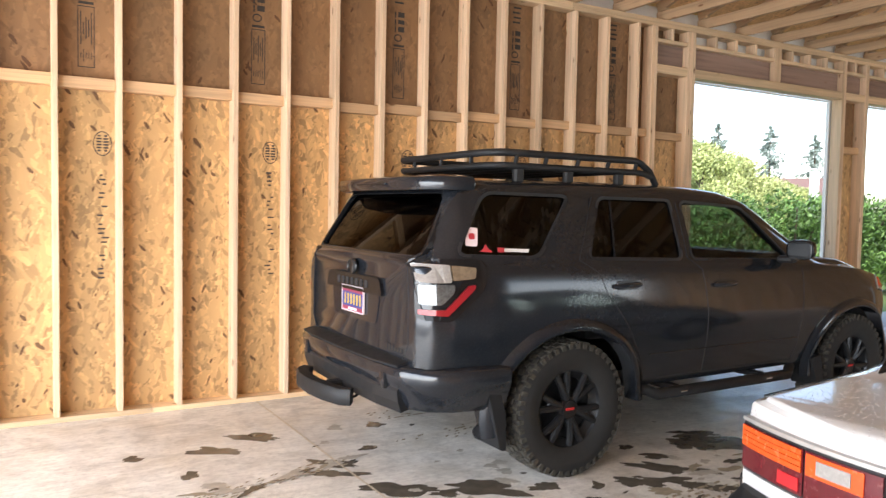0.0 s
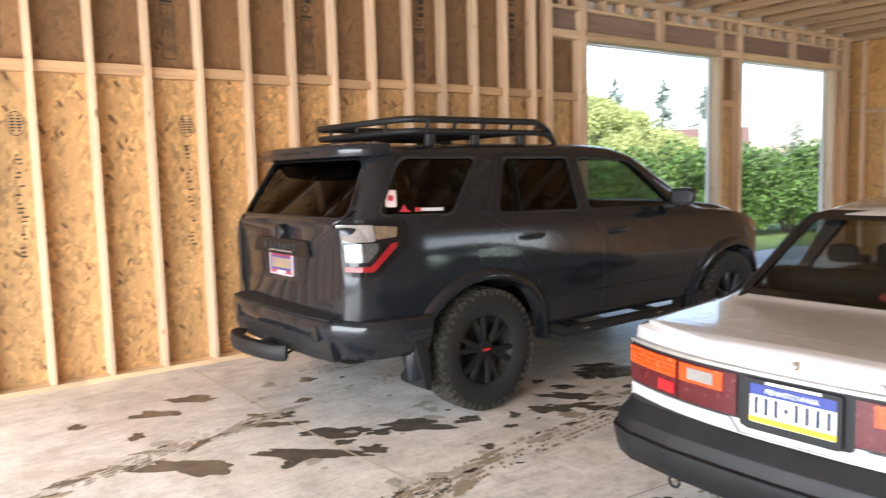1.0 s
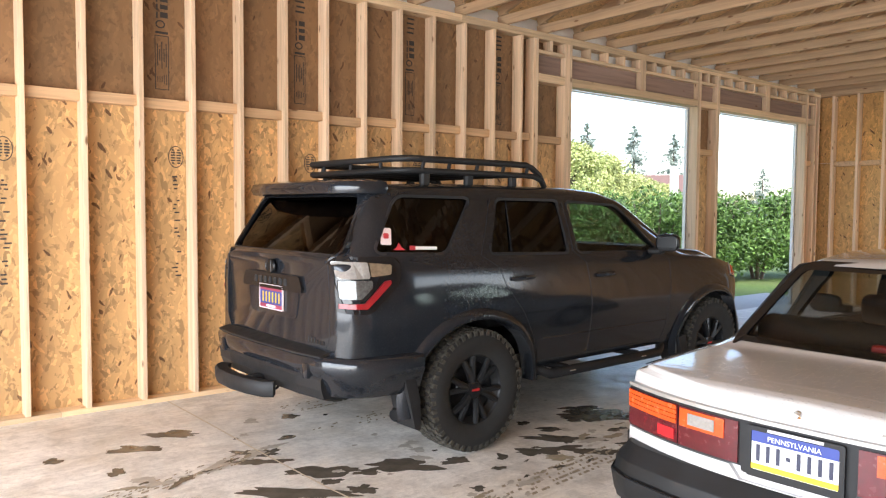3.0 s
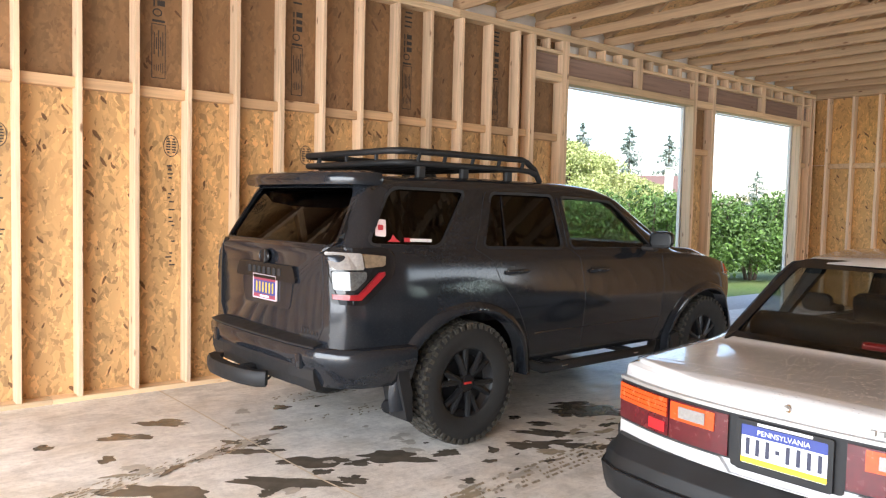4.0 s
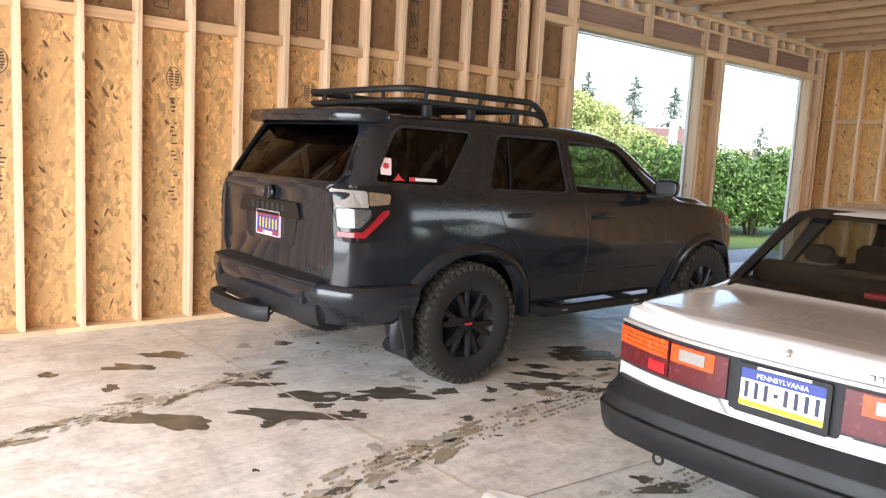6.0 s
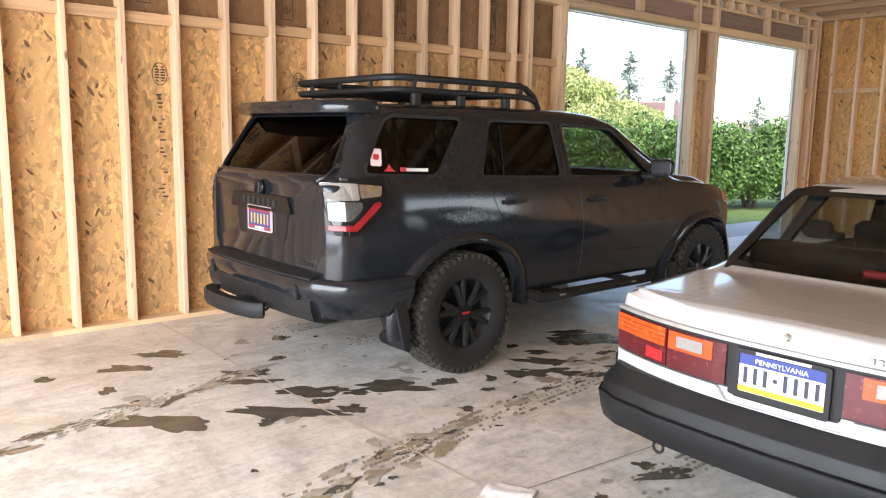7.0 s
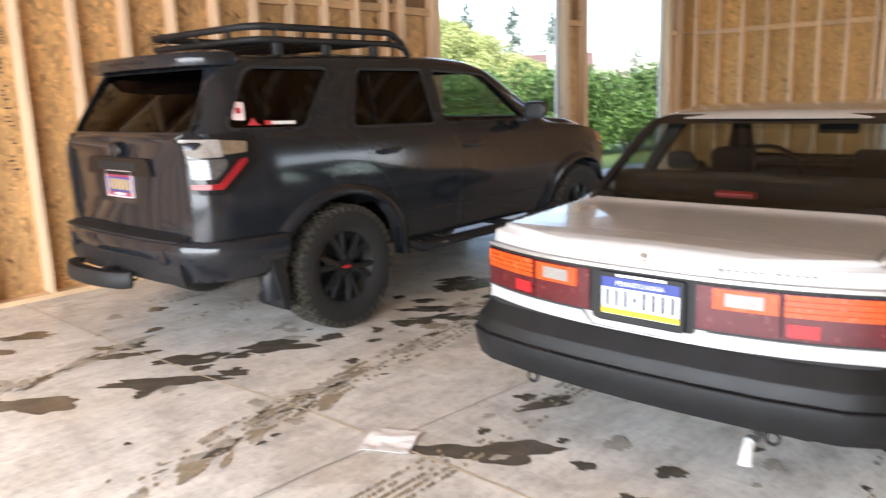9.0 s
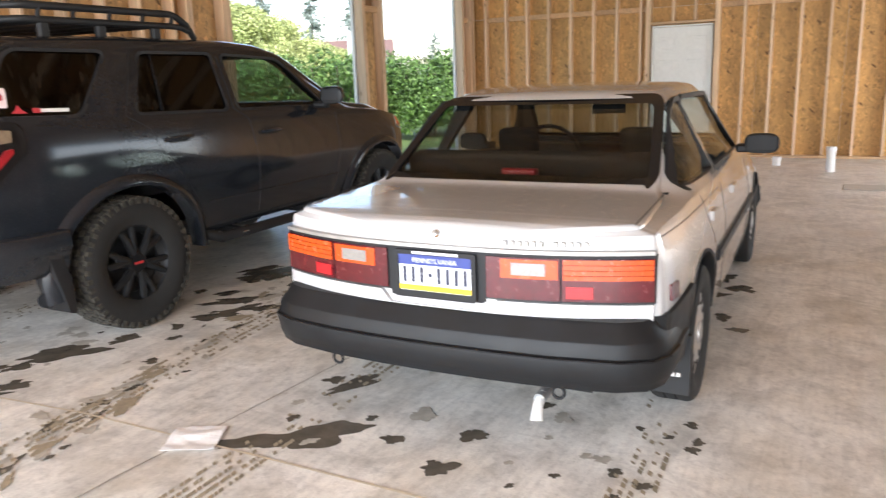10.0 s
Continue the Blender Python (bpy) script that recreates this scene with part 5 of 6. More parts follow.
def build_saloon():
    car = empty("saloon_car", pose(2.33, 0.955, 0.0, 0, 0, 1.6))
    tagged(car, "white eighties saloon car wet with rain and with black bumpers", "car")
    xs = np.concatenate((np.linspace(-0.829, -0.64, 44), np.linspace(-0.62, -0.45, 8), np.linspace(-0.42, 0.9, 44), np.linspace(0.93, 2.3, 44), np.linspace(2.33, 3.42, 36)))
    def tail(w):
        """Half-widths over the bowed tail, up to w."""
        return tuple((-0.83 + 0.15 * t, w * max(t, 0.002) ** 0.385) for t in (0.003, 0.02, 0.05, 0.1, 0.18, 0.3, 0.45, 0.65, 0.85, 1.0))
    sh = Shape(xs,
               zb=((-0.83, 0.50), (-0.72, 0.42), (-0.5, 0.32), (0, 0.24), (2.8, 0.22), (3.2, 0.28), (3.42, 0.36)),
               ws=(*tail(0.785), (-0.4, 0.815), (0.4, 0.825), (2.7, 0.825), (3.1, 0.80), (3.35, 0.72), (3.42, 0.60)),
               wm=(*tail(0.79), (-0.6, 0.815), (-0.4, 0.838), (0.3, 0.85), (2.6, 0.85), (3.1, 0.82), (3.35, 0.74), (3.42, 0.62)),
               zm=((-0.8, 0.60), (3.42, 0.56)),
               wb=(*tail(0.765), (-0.3, 0.79), (0.5, 0.80), (2.2, 0.79), (2.9, 0.75), (3.3, 0.70), (3.42, 0.58)),
               zl=((-0.83, 0.81), (-0.80, 0.84), (-0.76, 0.857), (-0.5, 0.875), (0, 0.895), (0.8, 0.90), (1.8, 0.885), (2.4, 0.85), (3.0, 0.76), (3.42, 0.60)),
               wr=(*tail(0.71), (-0.6, 0.72), (-0.2, 0.70), (0.0, 0.65), (0.4, 0.585), (0.8, 0.575), (1.3, 0.575), (1.6, 0.585), (2.2, 0.68), (2.7, 0.68), (3.2, 0.62), (3.42, 0.52)),
               zr=((-0.83, 0.83), (-0.82, 0.862), (-0.80, 0.882), (-0.76, 0.892), (-0.5, 0.905), (-0.22, 0.919), (-0.14, 0.925), (-0.08, 0.945), (0.42, 1.265), (0.52, 1.305), (0.8, 1.335), (1.1, 1.343), (1.4, 1.335), (1.55, 1.31), (1.68, 1.26), (2.2, 0.945), (2.3, 0.915), (2.8, 0.86), (3.2, 0.77), (3.42, 0.63)),
               rr=((-0.8, 0.025), (-0.2, 0.03), (0.3, 0.06), (1.5, 0.06), (2.3, 0.03), (3.42, 0.03)),
               cr=((-0.8, 0.008), (3.42, 0.012)))
    r_win = round_poly([(0.02, 0.925), (0.66, 0.925), (0.665, 1.265), (0.50, 1.262), (0.36, 1.20)], 0.03)
    f_win = round_poly([(0.72, 0.925), (1.92, 0.91), (1.62, 1.215), (1.50, 1.26), (0.725, 1.268)], 0.03)
    back = round_poly([(-0.635, 0.945), (0.635, 0.945), (0.555, 1.280), (-0.555, 1.280)], 0.05)
    front = round_poly([(-0.66, 0.96), (0.66, 0.96), (0.55, 1.262), (-0.55, 1.262)], 0.05)
    cut = [sh.solid(0.045, 0.34, -0.10, 2.05)]
    cut += [prism(w, 1, -1.1, 1.1) for w in (r_win, f_win)]
    cut += [prism(back, 0, -0.6, 0.6), prism(front, 0, 1.4, 2.6)]
    for x in (0.0, 2.6):
        for s in (-1, 1):
            cut.append(cyl_y(x, 0.30, 0.355, 0.5 if s > 0 else -1.1, 1.1 if s > 0 else -0.5))
    carve(sh.solid(), cut, WHITE_WET, "body", car, 28)
    for s in (-1, 1):
        def on(x, z, o=0.0):
            return (x, s * (sh.side(x, z) + o), z)
        for nm, w in (("rear_door_window", r_win), ("front_door_window", f_win)):
            win = part(nm, drape(grow(w, 0.006), lambda x, z: on(x, z, -0.014), (0, -s * 0.004, 0)), CLEAR, car)
            part("window_seal", ring(grow(w, 0.018), grow(w, -0.006), lambda x, z: on(x, z, 0.003), (0, -s * 0.016, 0)), TRIM, win)
        for pts in ([(0.10, 0.90), (0.16, 0.78), (0.33, 0.62), (0.42, 0.45), (0.44, 0.30)], [(0.695, 0.90), (0.69, 0.6), (0.69, 0.30)], [(1.96, 0.88), (1.95, 0.6), (1.93, 0.30)]):
            dense = []
            for a, b in zip(pts, pts[1:]):
                for k in range(5):
                    dense.append((a[0] + (b[0] - a[0]) * k / 5, a[1] + (b[1] - a[1]) * k / 5))
            seam([on(x, z, 0.0) for x, z in dense + [pts[-1]]], car, 0.0022)
        for hx in (0.30, 1.12):
            part("door_handle", box((hx - 0.07, s * sh.side(hx, 0.76) - 0.012, 0.745), (hx + 0.07, s * sh.side(hx, 0.76) + 0.012, 0.79), 0.008, 2), WHITE_WET, car)
        part("side_moulding", drape([(0.36, 0.535), (2.22, 0.53), (2.22, 0.575), (0.38, 0.58)], lambda x, z: on(x, z, 0.014), (0, -s * 0.02, 0)), TRIM, car)
        seam([on(x, 0.845 + 0.0 * x, 0.001) for x in np.linspace(-0.62, 0.6, 16)], car, 0.002)
        for x in (0.0, 2.6):
            part("wheel_arch", arch(x, 0.30, 0.352, 0.376, 2, 178, lambda xx, zz: sh.side(min(max(xx, -0.7), 3.2), max(zz, 0.34)), 0.006, s), TRIM, car, smooth=50)
            saloon_wheel(car, x, s * 0.752, s)
        part("mud_flap", prism([(-0.35, 0.40), (-0.37, 0.16), (-0.345, 0.16), (-0.325, 0.40)], 1, s * 0.62, s * 0.85), TRIM, car)
        part("side_marker", drape(round_poly([(-0.62, 0.615), (-0.54, 0.615), (-0.54, 0.675), (-0.62, 0.675)], 0.01), lambda x, z: on(x, z, 0.008), (0, -s * 0.02, 0)), RED_LENS, car)
        mir = part("door_mirror", mirror_shell(0.098, 0.058, 0.06), TRIM, car, smooth=60)
        mir.matrix_local = pose(1.62, s * 0.93, 0.965, 0, 0, -6 * s)
        # matt black in place of mirror: its dark reflection is set as colour
        part("mirror_glass", box((-0.047, -0.08, -0.042), (-0.042, 0.08, 0.042), 0.002), TRIM, mir)
        part("mirror_base", box((-0.04, -0.14 if s > 0 else 0.04, -0.055), (0.06, -0.04 if s > 0 else 0.14, -0.01), 0.01), TRIM, mir)
    # glass
    def back_at(y, z, o=0.0):
        return (sh.roof_x(z, -0.13, 0.53) + o + 0.03 * y * y, y, z)
    bw = part("rear_window", drape(grow(back, 0.012), lambda y, z: back_at(y, z, 0.012), (0.004, 0, 0)), SMOKE, car, "rear window beaded with rain")
    part("window_seal", ring(grow(back, 0.020), grow(back, -0.022), lambda y, z: back_at(y, z, -0.006), (0.022, 0, 0)), TRIM_GLOSS, bw)
    part("windscreen", drape(grow(front, 0.012), lambda y, z: (sh.roof_x(z, 1.6, 2.28) - 0.02, y, z), (-0.004, 0, 0)), CLEAR, car)
    part("windscreen_seal", ring(grow(front, 0.018), grow(front, -0.02), lambda y, z: (sh.roof_x(z, 1.6, 2.28) + 0.004, y, z), (-0.022, 0, 0)), TRIM, car)
    # boot lid gaps
    for s in (-1, 1):
        seam([(x, s * (0.70 + 0.0), sh.at(x)["zr"] + 0.0035) for x in np.linspace(-0.70, -0.18, 12)], car, 0.0025)
    # lamps across the back, on a gently bowed plane
    def rear(y, z, o=0.0):
        return (-0.833 + 0.15 * (abs(y) / 0.79) ** 2.6 - o, y, z)
    z0, z1 = 0.634, 0.786
    part("rear_panel", drape([(-0.775, 0.625), (0.775, 0.625), (0.775, 0.797), (-0.775, 0.797)], lambda y, z: rear(y, z, 0.009), (0.03, 0, 0)), TRIM, car, "black panel behind the lamps")
    for s in (-1, 1):
        def quad(y0, y1, a, b):
            return [(s * y0, a), (s * y1, a), (s * y1, b), (s * y0, b)]
        lamp = part("tail_lamp", drape(quad(0.475, 0.772, z0, z1), lambda y, z: rear(y, z, 0.018), (0.03, 0, 0)), RED_LENS, car, "red lower lens with a ribbed amber band")
        for k in range(4):
            zz = 0.711 + k * 0.0186
            part("amber_rib", drape(quad(0.48, 0.77, zz, zz + 0.0166), lambda y, z: rear(y, z, 0.024), (0.012, 0, 0)), AMBER, lamp)
        part("reflector", drape(quad(0.49, 0.58, 0.645, 0.688), lambda y, z: rear(y, z, 0.022), (0.01, 0, 0)), RED_BRIGHT, lamp)
        inner = part("boot_lamp", drape(quad(0.205, 0.468, z0, z1), lambda y, z: rear(y, z, 0.018), (0.03, 0, 0)), RED_LENS, car, "red boot-lid lamp with clear reversing lens")
        part("amber_frame", drape(quad(0.26, 0.462, 0.711, 0.780), lambda y, z: rear(y, z, 0.022), (0.01, 0, 0)), AMBER, inner)
        part("reverse_lens", drape(quad(0.30, 0.42, 0.724, 0.768), lambda y, z: rear(y, z, 0.026), (0.01, 0, 0)), CLEAR_LENS, inner)
    # lower white valance strip, chrome strip, lock
    part("valance", drape([(-0.77, 0.52), (0.77, 0.52), (0.77, 0.622), (0.24, 0.622), (0.20, 0.575), (-0.20, 0.575), (-0.24, 0.622), (-0.77, 0.622)], lambda y, z: rear(y, z, 0.015), (0.04, 0, 0)), WHITE_WET, car)
    part("boot_strip", drape([(-0.772, 0.799), (0.772, 0.799), (0.772, 0.812), (-0.772, 0.812)], lambda y, z: rear(y, z, 0.020), (0.03, 0, 0)), SILVER, car, "thin chrome strip")
    lk = lathe([(0.006, 0.0), (0.012, 0.004), (0.02, 0.006), (0.022, 0.0), (0.022, -0.02)], 20)
    lk.transform(pose(-0.832, 0.0, 0.850, 0, 0, 90) @ Matrix.Scale(0.75, 4))
    part("boot_lock", lk, CHROME, car, smooth=40)
    for k in range(12):
        if k == 6:
            continue
        yb = -0.27 - k * 0.0255
        part("badge_letter", box((rear(yb, 0)[0] - 0.006, yb - 0.0085, 0.822), (rear(yb, 0)[0] + 0.01, yb + 0.0085, 0.842), 0.002), SILVER, car)
    # plate
    pr = part("plate_recess", drape(round_poly([(-0.195, 0.605), (0.195, 0.605), (0.195, 0.795), (-0.195, 0.795)], 0.012), lambda y, z: (-0.838, y, z), (0.02, 0, 0)), TRIM, car)
    pl = part("number_plate", box((-0.851, -0.152, 0.588), (-0.843, 0.152, 0.74), 0.003), PLATE_WHITE, car, "white, blue and yellow number plate in a black frame")
    part("plate_band", box((-0.8525, -0.15, 0.70), (-0.8505, 0.15, 0.738)), PLATE_BLUE, pl)
    part("plate_band", box((-0.8525, -0.15, 0.602), (-0.8505, 0.15, 0.622)), PLATE_YELLOW, pl)
    part("plate_frame", ring(round_poly([(-0.168, 0.574), (0.168, 0.574), (0.168, 0.756), (-0.168, 0.756)], 0.012), round_poly([(-0.15, 0.60), (0.15, 0.60), (0.15, 0.739), (-0.15, 0.739)], 0.008), lambda y, z: (-0.856, y, z), (0.012, 0, 0)), TRIM, pl)
    for k in range(8):
        yb = 0.125 - k * 0.0357
        if k == 3:
            part("plate_character", box((-0.8535, yb - 0.007, 0.656), (-0.8505, yb + 0.007, 0.67), 0), INK, pl)
        else:
            part("plate_character", box((-0.8535, yb - 0.0065, 0.633), (-0.8505, yb + 0.0065, 0.692), 0), INK, pl)
    pl.location.z = 0.032
    part("frame_letters", box((-0.8575, -0.10, 0.743), (-0.8555, 0.09, 0.7525)), STICK_WHITE, pl)
    tx = bpy.data.curves.new("plate_word", "FONT")
    tx.body, tx.size, tx.extrude, tx.align_x, tx.align_y = "PENNSYLVANIA", 0.026, 0.0006, "CENTER", "CENTER"
    tx.materials.append(PLATE_WHITE)
    to = new("plate_word", tx)
    to.parent = pl
    to.matrix_local = pose(-0.8536, 0.0, 0.717, 90, 0, -90)
    # bumper
    plan = [(-0.40, -0.83), (-0.60, -0.83), (-0.71, -0.82), (-0.79, -0.78), (-0.845, -0.68), (-0.885, -0.45), (-0.90, -0.22), (-0.905, 0), (-0.90, 0.22), (-0.885, 0.45), (-0.845, 0.68), (-0.79, 0.78), (-0.71, 0.82), (-0.60, 0.83), (-0.40, 0.83)][::-1]
    bp = part("rear_bumper", sweep(plan, [(-0.10, 0.35), (-0.03, 0.325), (-0.008, 0.335), (0.0, 0.362), (0.004, 0.367), (0.018, 0.445), (0.016, 0.452), (0.004, 0.458), (-0.002, 0.505), (-0.006, 0.512), (-0.03, 0.535), (-0.045, 0.562), (-0.055, 0.572), (-0.14, 0.578)]), BUMPER_GREY, car, "thick weathered black rubber bumper", smooth=40)
    for s in (-1, 1):
        part("bumper_end", drape([(-0.70, 0.335), (-0.385, 0.335), (-0.375, 0.48), (-0.315, 0.60), (-0.36, 0.618), (-0.70, 0.575)], lambda x, z: (x, s * (sh.side(x, z) + 0.016), z), (0, -s * 0.03, 0)), BUMPER_GREY, bp)
        for k in range(3):
            part("flap_mark", box((-0.371 - 0.004, s * (0.765 + k * 0.022) - 0.008, 0.235), (-0.366, s * (0.765 + k * 0.022) + 0.008, 0.25)), STICK_WHITE, bp)
    part("bumper_bead", sweep(plan[1:14], [(0.014, 0.445), (0.02, 0.448), (0.02, 0.453), (0.012, 0.456)]), TRIM_GLOSS, bp)
    for y, z in ((0.45, 0.30), (-0.48, 0.30)):
        part("tow_eye", tube([(-0.86 + 0.0, y + 0.022 * math.cos(a), 0.315 + 0.022 * math.sin(a)) for a in np.linspace(0, 6.283, 16)[:-1]], 0.006, 8, closed=True), TRIM, bp)
    ex = part("exhaust_pipe", tube([(-0.4, -0.40, 0.27), (-0.7, -0.40, 0.27), (-0.84, -0.40, 0.265)], 0.022, 12), STEEL, car, smooth=60)
    part("exhaust_tip", tube([(-0.80, -0.40, 0.272), (-0.855, -0.402, 0.255), (-0.88, -0.405, 0.22), (-0.886, -0.407, 0.205)], [0.018, 0.019, 0.022, 0.024], 14), PALE_STEEL, ex, "pale steel tail pipe tip turned down", smooth=60)
    part("underbody", box((-0.6, -0.55, 0.20), (3.1, 0.55, 0.30), 0.03), TRIM, car)
    part("front_bumper", sweep([(3.0, 0.82), (3.3, 0.78), (3.46, 0.6), (3.50, 0), (3.46, -0.6), (3.3, -0.78), (3.0, -0.82)][::-1], [(-0.1, 0.30), (0.0, 0.30), (0.04, 0.40), (0.03, 0.50), (-0.1, 0.54)]), BUMPER_GREY, car, smooth=40)
    # cabin
    for s in (-1, 1):
        seat(car, 1.25, s * 0.36, 0.36, 0.50, 0.47)
    part("rear_bench", box((0.36, -0.66, 0.40), (0.82, 0.66, 0.58), 0.05, 3), SEAT, car, smooth=60)
    bm = box((-0.07, -0.66, 0), (0.07, 0.66, 0.56), 0.06, 3)
    bm.transform(pose(0.35, 0, 0.50, 0, -16, 0))
    part("bench_back", bm, SEAT, car, smooth=60)
    part("parcel_shelf", box((-0.10, -0.70, 0.895), (0.30, 0.70, 0.915), 0.004), SEAT, car)
    part("high_brake_lamp", box((0.02, -0.085, 0.916), (0.07, 0.085, 0.985), 0.008), RED_BRIGHT, car)
    part("dashboard", box((1.80, -0.68, 0.62), (2.04, 0.68, 0.93), 0.05, 3), TRIM, car, smooth=60)
    part("steering_wheel", tube(torus_path((1.60, 0.36, 0.90), 0.185, -22), 0.014, 8, closed=True), TRIM, car, smooth=60)
    part("rear_view_mirror", box((1.66, -0.11, 1.14), (1.69, 0.11, 1.20), 0.012, 2), TRIM, car, smooth=60)
    return car
build_saloon()

# ---- marks on the slab ----
def blob(rx, ry, turn, seed, lobes=3):
    """An uneven pool outline: a wobbling ellipse with fingers."""
    rng = np.random.default_rng(seed)
    ph = rng.random(13) * 6.283
    am = np.array([0.24, 0.20, 0.14, 0.11, 0.07, 0.06, 0.06, 0.05, 0.045, 0.045, 0.035, 0.03, 0.03]) * (0.45 + 0.55 * rng.random(13))
    pts = []
    n = 72
    for k in range(n):
        a = 2 * math.pi * k / n
        r = 1 + sum(am[i] * math.sin((i + 2) * a + ph[i]) for i in range(13))
        u, v = rx * r * math.cos(a), ry * r * math.sin(a)
        c, s = math.cos(turn), math.sin(turn)
        pts.append((u * c - v * s, u * s + v * c))
    return pts

def floor_mark(name, pts, x, y, material, z=0.0, lift=0.0004):
    bm = bmesh.new()
    top = [bm.verts.new((px, py, lift)) for px, py in pts]
    rim = [bm.verts.new((px * 1.02, py * 1.02, 0.0)) for px, py in pts]
    bm.faces.new(top)
    n = len(pts)
    for i in range(n):
        bm.faces.new((rim[i], rim[(i + 1) % n], top[(i + 1) % n], top[i]))
    bmesh.ops.recalc_face_normals(bm, faces=bm.faces)
    o = part(name, bm, material, floor)
    o.location = (x, y, z + 0.0006)
    return o

POOLS = ((0.69, 4.80, 0.15, 0.10), (0.40, 4.62, 0.13, 0.10), (0.26, 3.58, 0.20, 0.16), (0.92, 3.92, 0.12, 0.08), (0.97, 4.09, 0.14, 0.07),
         (1.14, 3.54, 0.18, 0.12), (0.85, 3.33, 0.24, 0.12), (1.57, 3.34, 0.17, 0.15), (1.34, 3.37, 0.06, 0.07), (1.17, 3.15, 0.07, 0.06),
         (1.88, 3.21, 0.07, 0.08), (2.40, 3.03, 0.10, 0.11), (2.58, 2.98, 0.10, 0.08), (2.74, 3.12, 0.20, 0.10), (2.84, 3.32, 0.09, 0.07),
         (3.40, 3.33, 0.26, 0.20), (2.71, 2.80, 0.12, 0.10), (3.42, 3.55, 0.14, 0.12), (1.36, 1.45, 0.17, 0.13), (1.87, 1.60, 0.11, 0.08))
for i, (x, y, a, b) in enumerate(POOLS):
    floor_mark("water_stain", blob(a * 1.25, b * 0.68, -0.68 + 0.2 * math.sin(i * 2.7), 100 + i), x, y, WET, i * 0.00002)
floor_mark("water_stain", blob(0.19, 0.05, -0.95, 180), 1.20, 1.66, WET, 0.0004)
DROPS = ((-0.07, 4.68, 0.06), (0.18, 4.25, 0.06), (1.53, 4.72, 0.07), (2.16, 3.09, 0.05), (3.15, 3.39, 0.07), (1.90, 3.21, 0.06), (1.46, 1.14, 0.045), (1.87, 1.72, 0.05),
         (1.36, 0.91, 0.02), (1.31, 0.88, 0.024), (1.57, 0.27, 0.032), (1.52, 0.16, 0.032), (1.41, 0.23, 0.02), (2.06, 0.09, 0.03), (1.92, 0.04, 0.028), (1.85, 0.05, 0.03), (1.92, 0.15, 0.02),
         (1.95, 0.27, 0.02), (1.46, 0.46, 0.02), (1.33, 0.58, 0.018), (4.17, 0.16, 0.09), (3.99, 0.28, 0.07), (3.53, 0.18, 0.06), (3.33, 0.07, 0.05), (4.40, 0.30, 0.10), (1.17, 3.16, 0.06), (2.0, 2.95, 0.04))
for i, (x, y, r) in enumerate(DROPS):
    floor_mark("water_drop", blob(r, r * 0.8, i * 1.3, 300 + i), x, y, WET, 0.0006 + i * 0.00002)
rng = np.random.default_rng(5)
for i in range(70):
    u = rng.random()
    x, y = (0.2 + 3.2 * rng.random(), 2.2 + 2.6 * rng.random()) if i < 55 else (1.2 + 1.0 * rng.random(), 0.3 + 1.5 * rng.random())
    floor_mark("damp_spot", blob(0.018 + 0.05 * u * u, 0.016 + 0.04 * u * u, rng.random() * 3, 500 + i), x, y, FAINT if i % 3 else WET, 0.0013 + i * 0.00001)

def tyre_track(x0, y0, x1, y1, w, seed, strength):
    """Rows of short tread prints left by a wet tyre."""
    r = np.random.default_rng(seed)
    bm = bmesh.new()
    d = Vector((x1 - x0, y1 - y0))
    L = d.length
    d.normalize()
    n = Vector((-d.y, d.x))
    s = 0.0
    while s < L:
        for q in (-0.42, -0.21, 0.0, 0.21, 0.42):
            if r.random() < strength * (0.55 + 0.45 * math.sin(s * 3 + seed)):
                c = Vector((x0, y0)) + d * (s + 0.01 * r.random()) + n * q * w
                a, b = d * (0.007 + 0.009 * r.random()), n * w * 0.055
                k = d * 0.008
                vs = [c - a - b - k, c + a - b - k, c + a + b + k, c - a + b + k]
                bm.faces.new([bm.verts.new((v.x, v.y, 0.0036)) for v in vs])
        s += 0.027
    o = part("tyre_track", bm, MUD, floor)
    return tagged(o, "broken muddy tyre prints on the slab", kind="stuff")
tyre_track(0.3, 1.57, 2.3, 1.60, 0.19, 1, 0.9)
tyre_track(1.2, 0.17, 2.25, 0.22, 0.17, 2, 0.8)
tyre_track(-1.4, 3.42, 1.1, 4.12, 0.16, 3, 0.55)
tyre_track(1.1, 4.12, 2.1, 4.36, 0.20, 4, 0.5)
tyre_track(0.2, 2.40, 1.8, 2.62, 0.22, 5, 0.6)
tyre_track(1.8, 2.62, 4.0, 2.85, 0.22, 6, 0.6)
tyre_track(1.6, 4.9, 3.4, 5.0, 0.22, 7, 0.35)
def smear_run(x0, y0, x1, y1, count, seed, half):
    """Broken patches of mud and drying water strung along a wheel's way."""
    r = np.random.default_rng(seed)
    turn = math.atan2(y1 - y0, x1 - x0)
    for i in range(count):
        t = (i + 0.8 * r.random()) / count
        off = half * r.normal()
        x = x0 + (x1 - x0) * t - math.sin(turn) * off
        y = y0 + (y1 - y0) * t + math.cos(turn) * off
        a = 0.025 + 0.075 * r.random() ** 2
        kind = (FAINT, MUD, FAINT, WET, MUD)[int(r.random() * 5)]
        floor_mark("mud_smear", blob(a, a * (0.25 + 0.3 * r.random()), turn + 0.3 * r.normal(), seed * 50 + i), x, y, kind, 0.0021 + i * 0.00002)
smear_run(-1.2, 3.50, 1.15, 4.12, 44, 14, 0.05)
smear_run(0.35, 2.36, 1.75, 2.62, 34, 16, 0.07)
smear_run(1.8, 2.66, 3.6, 3.05, 26, 18, 0.10)

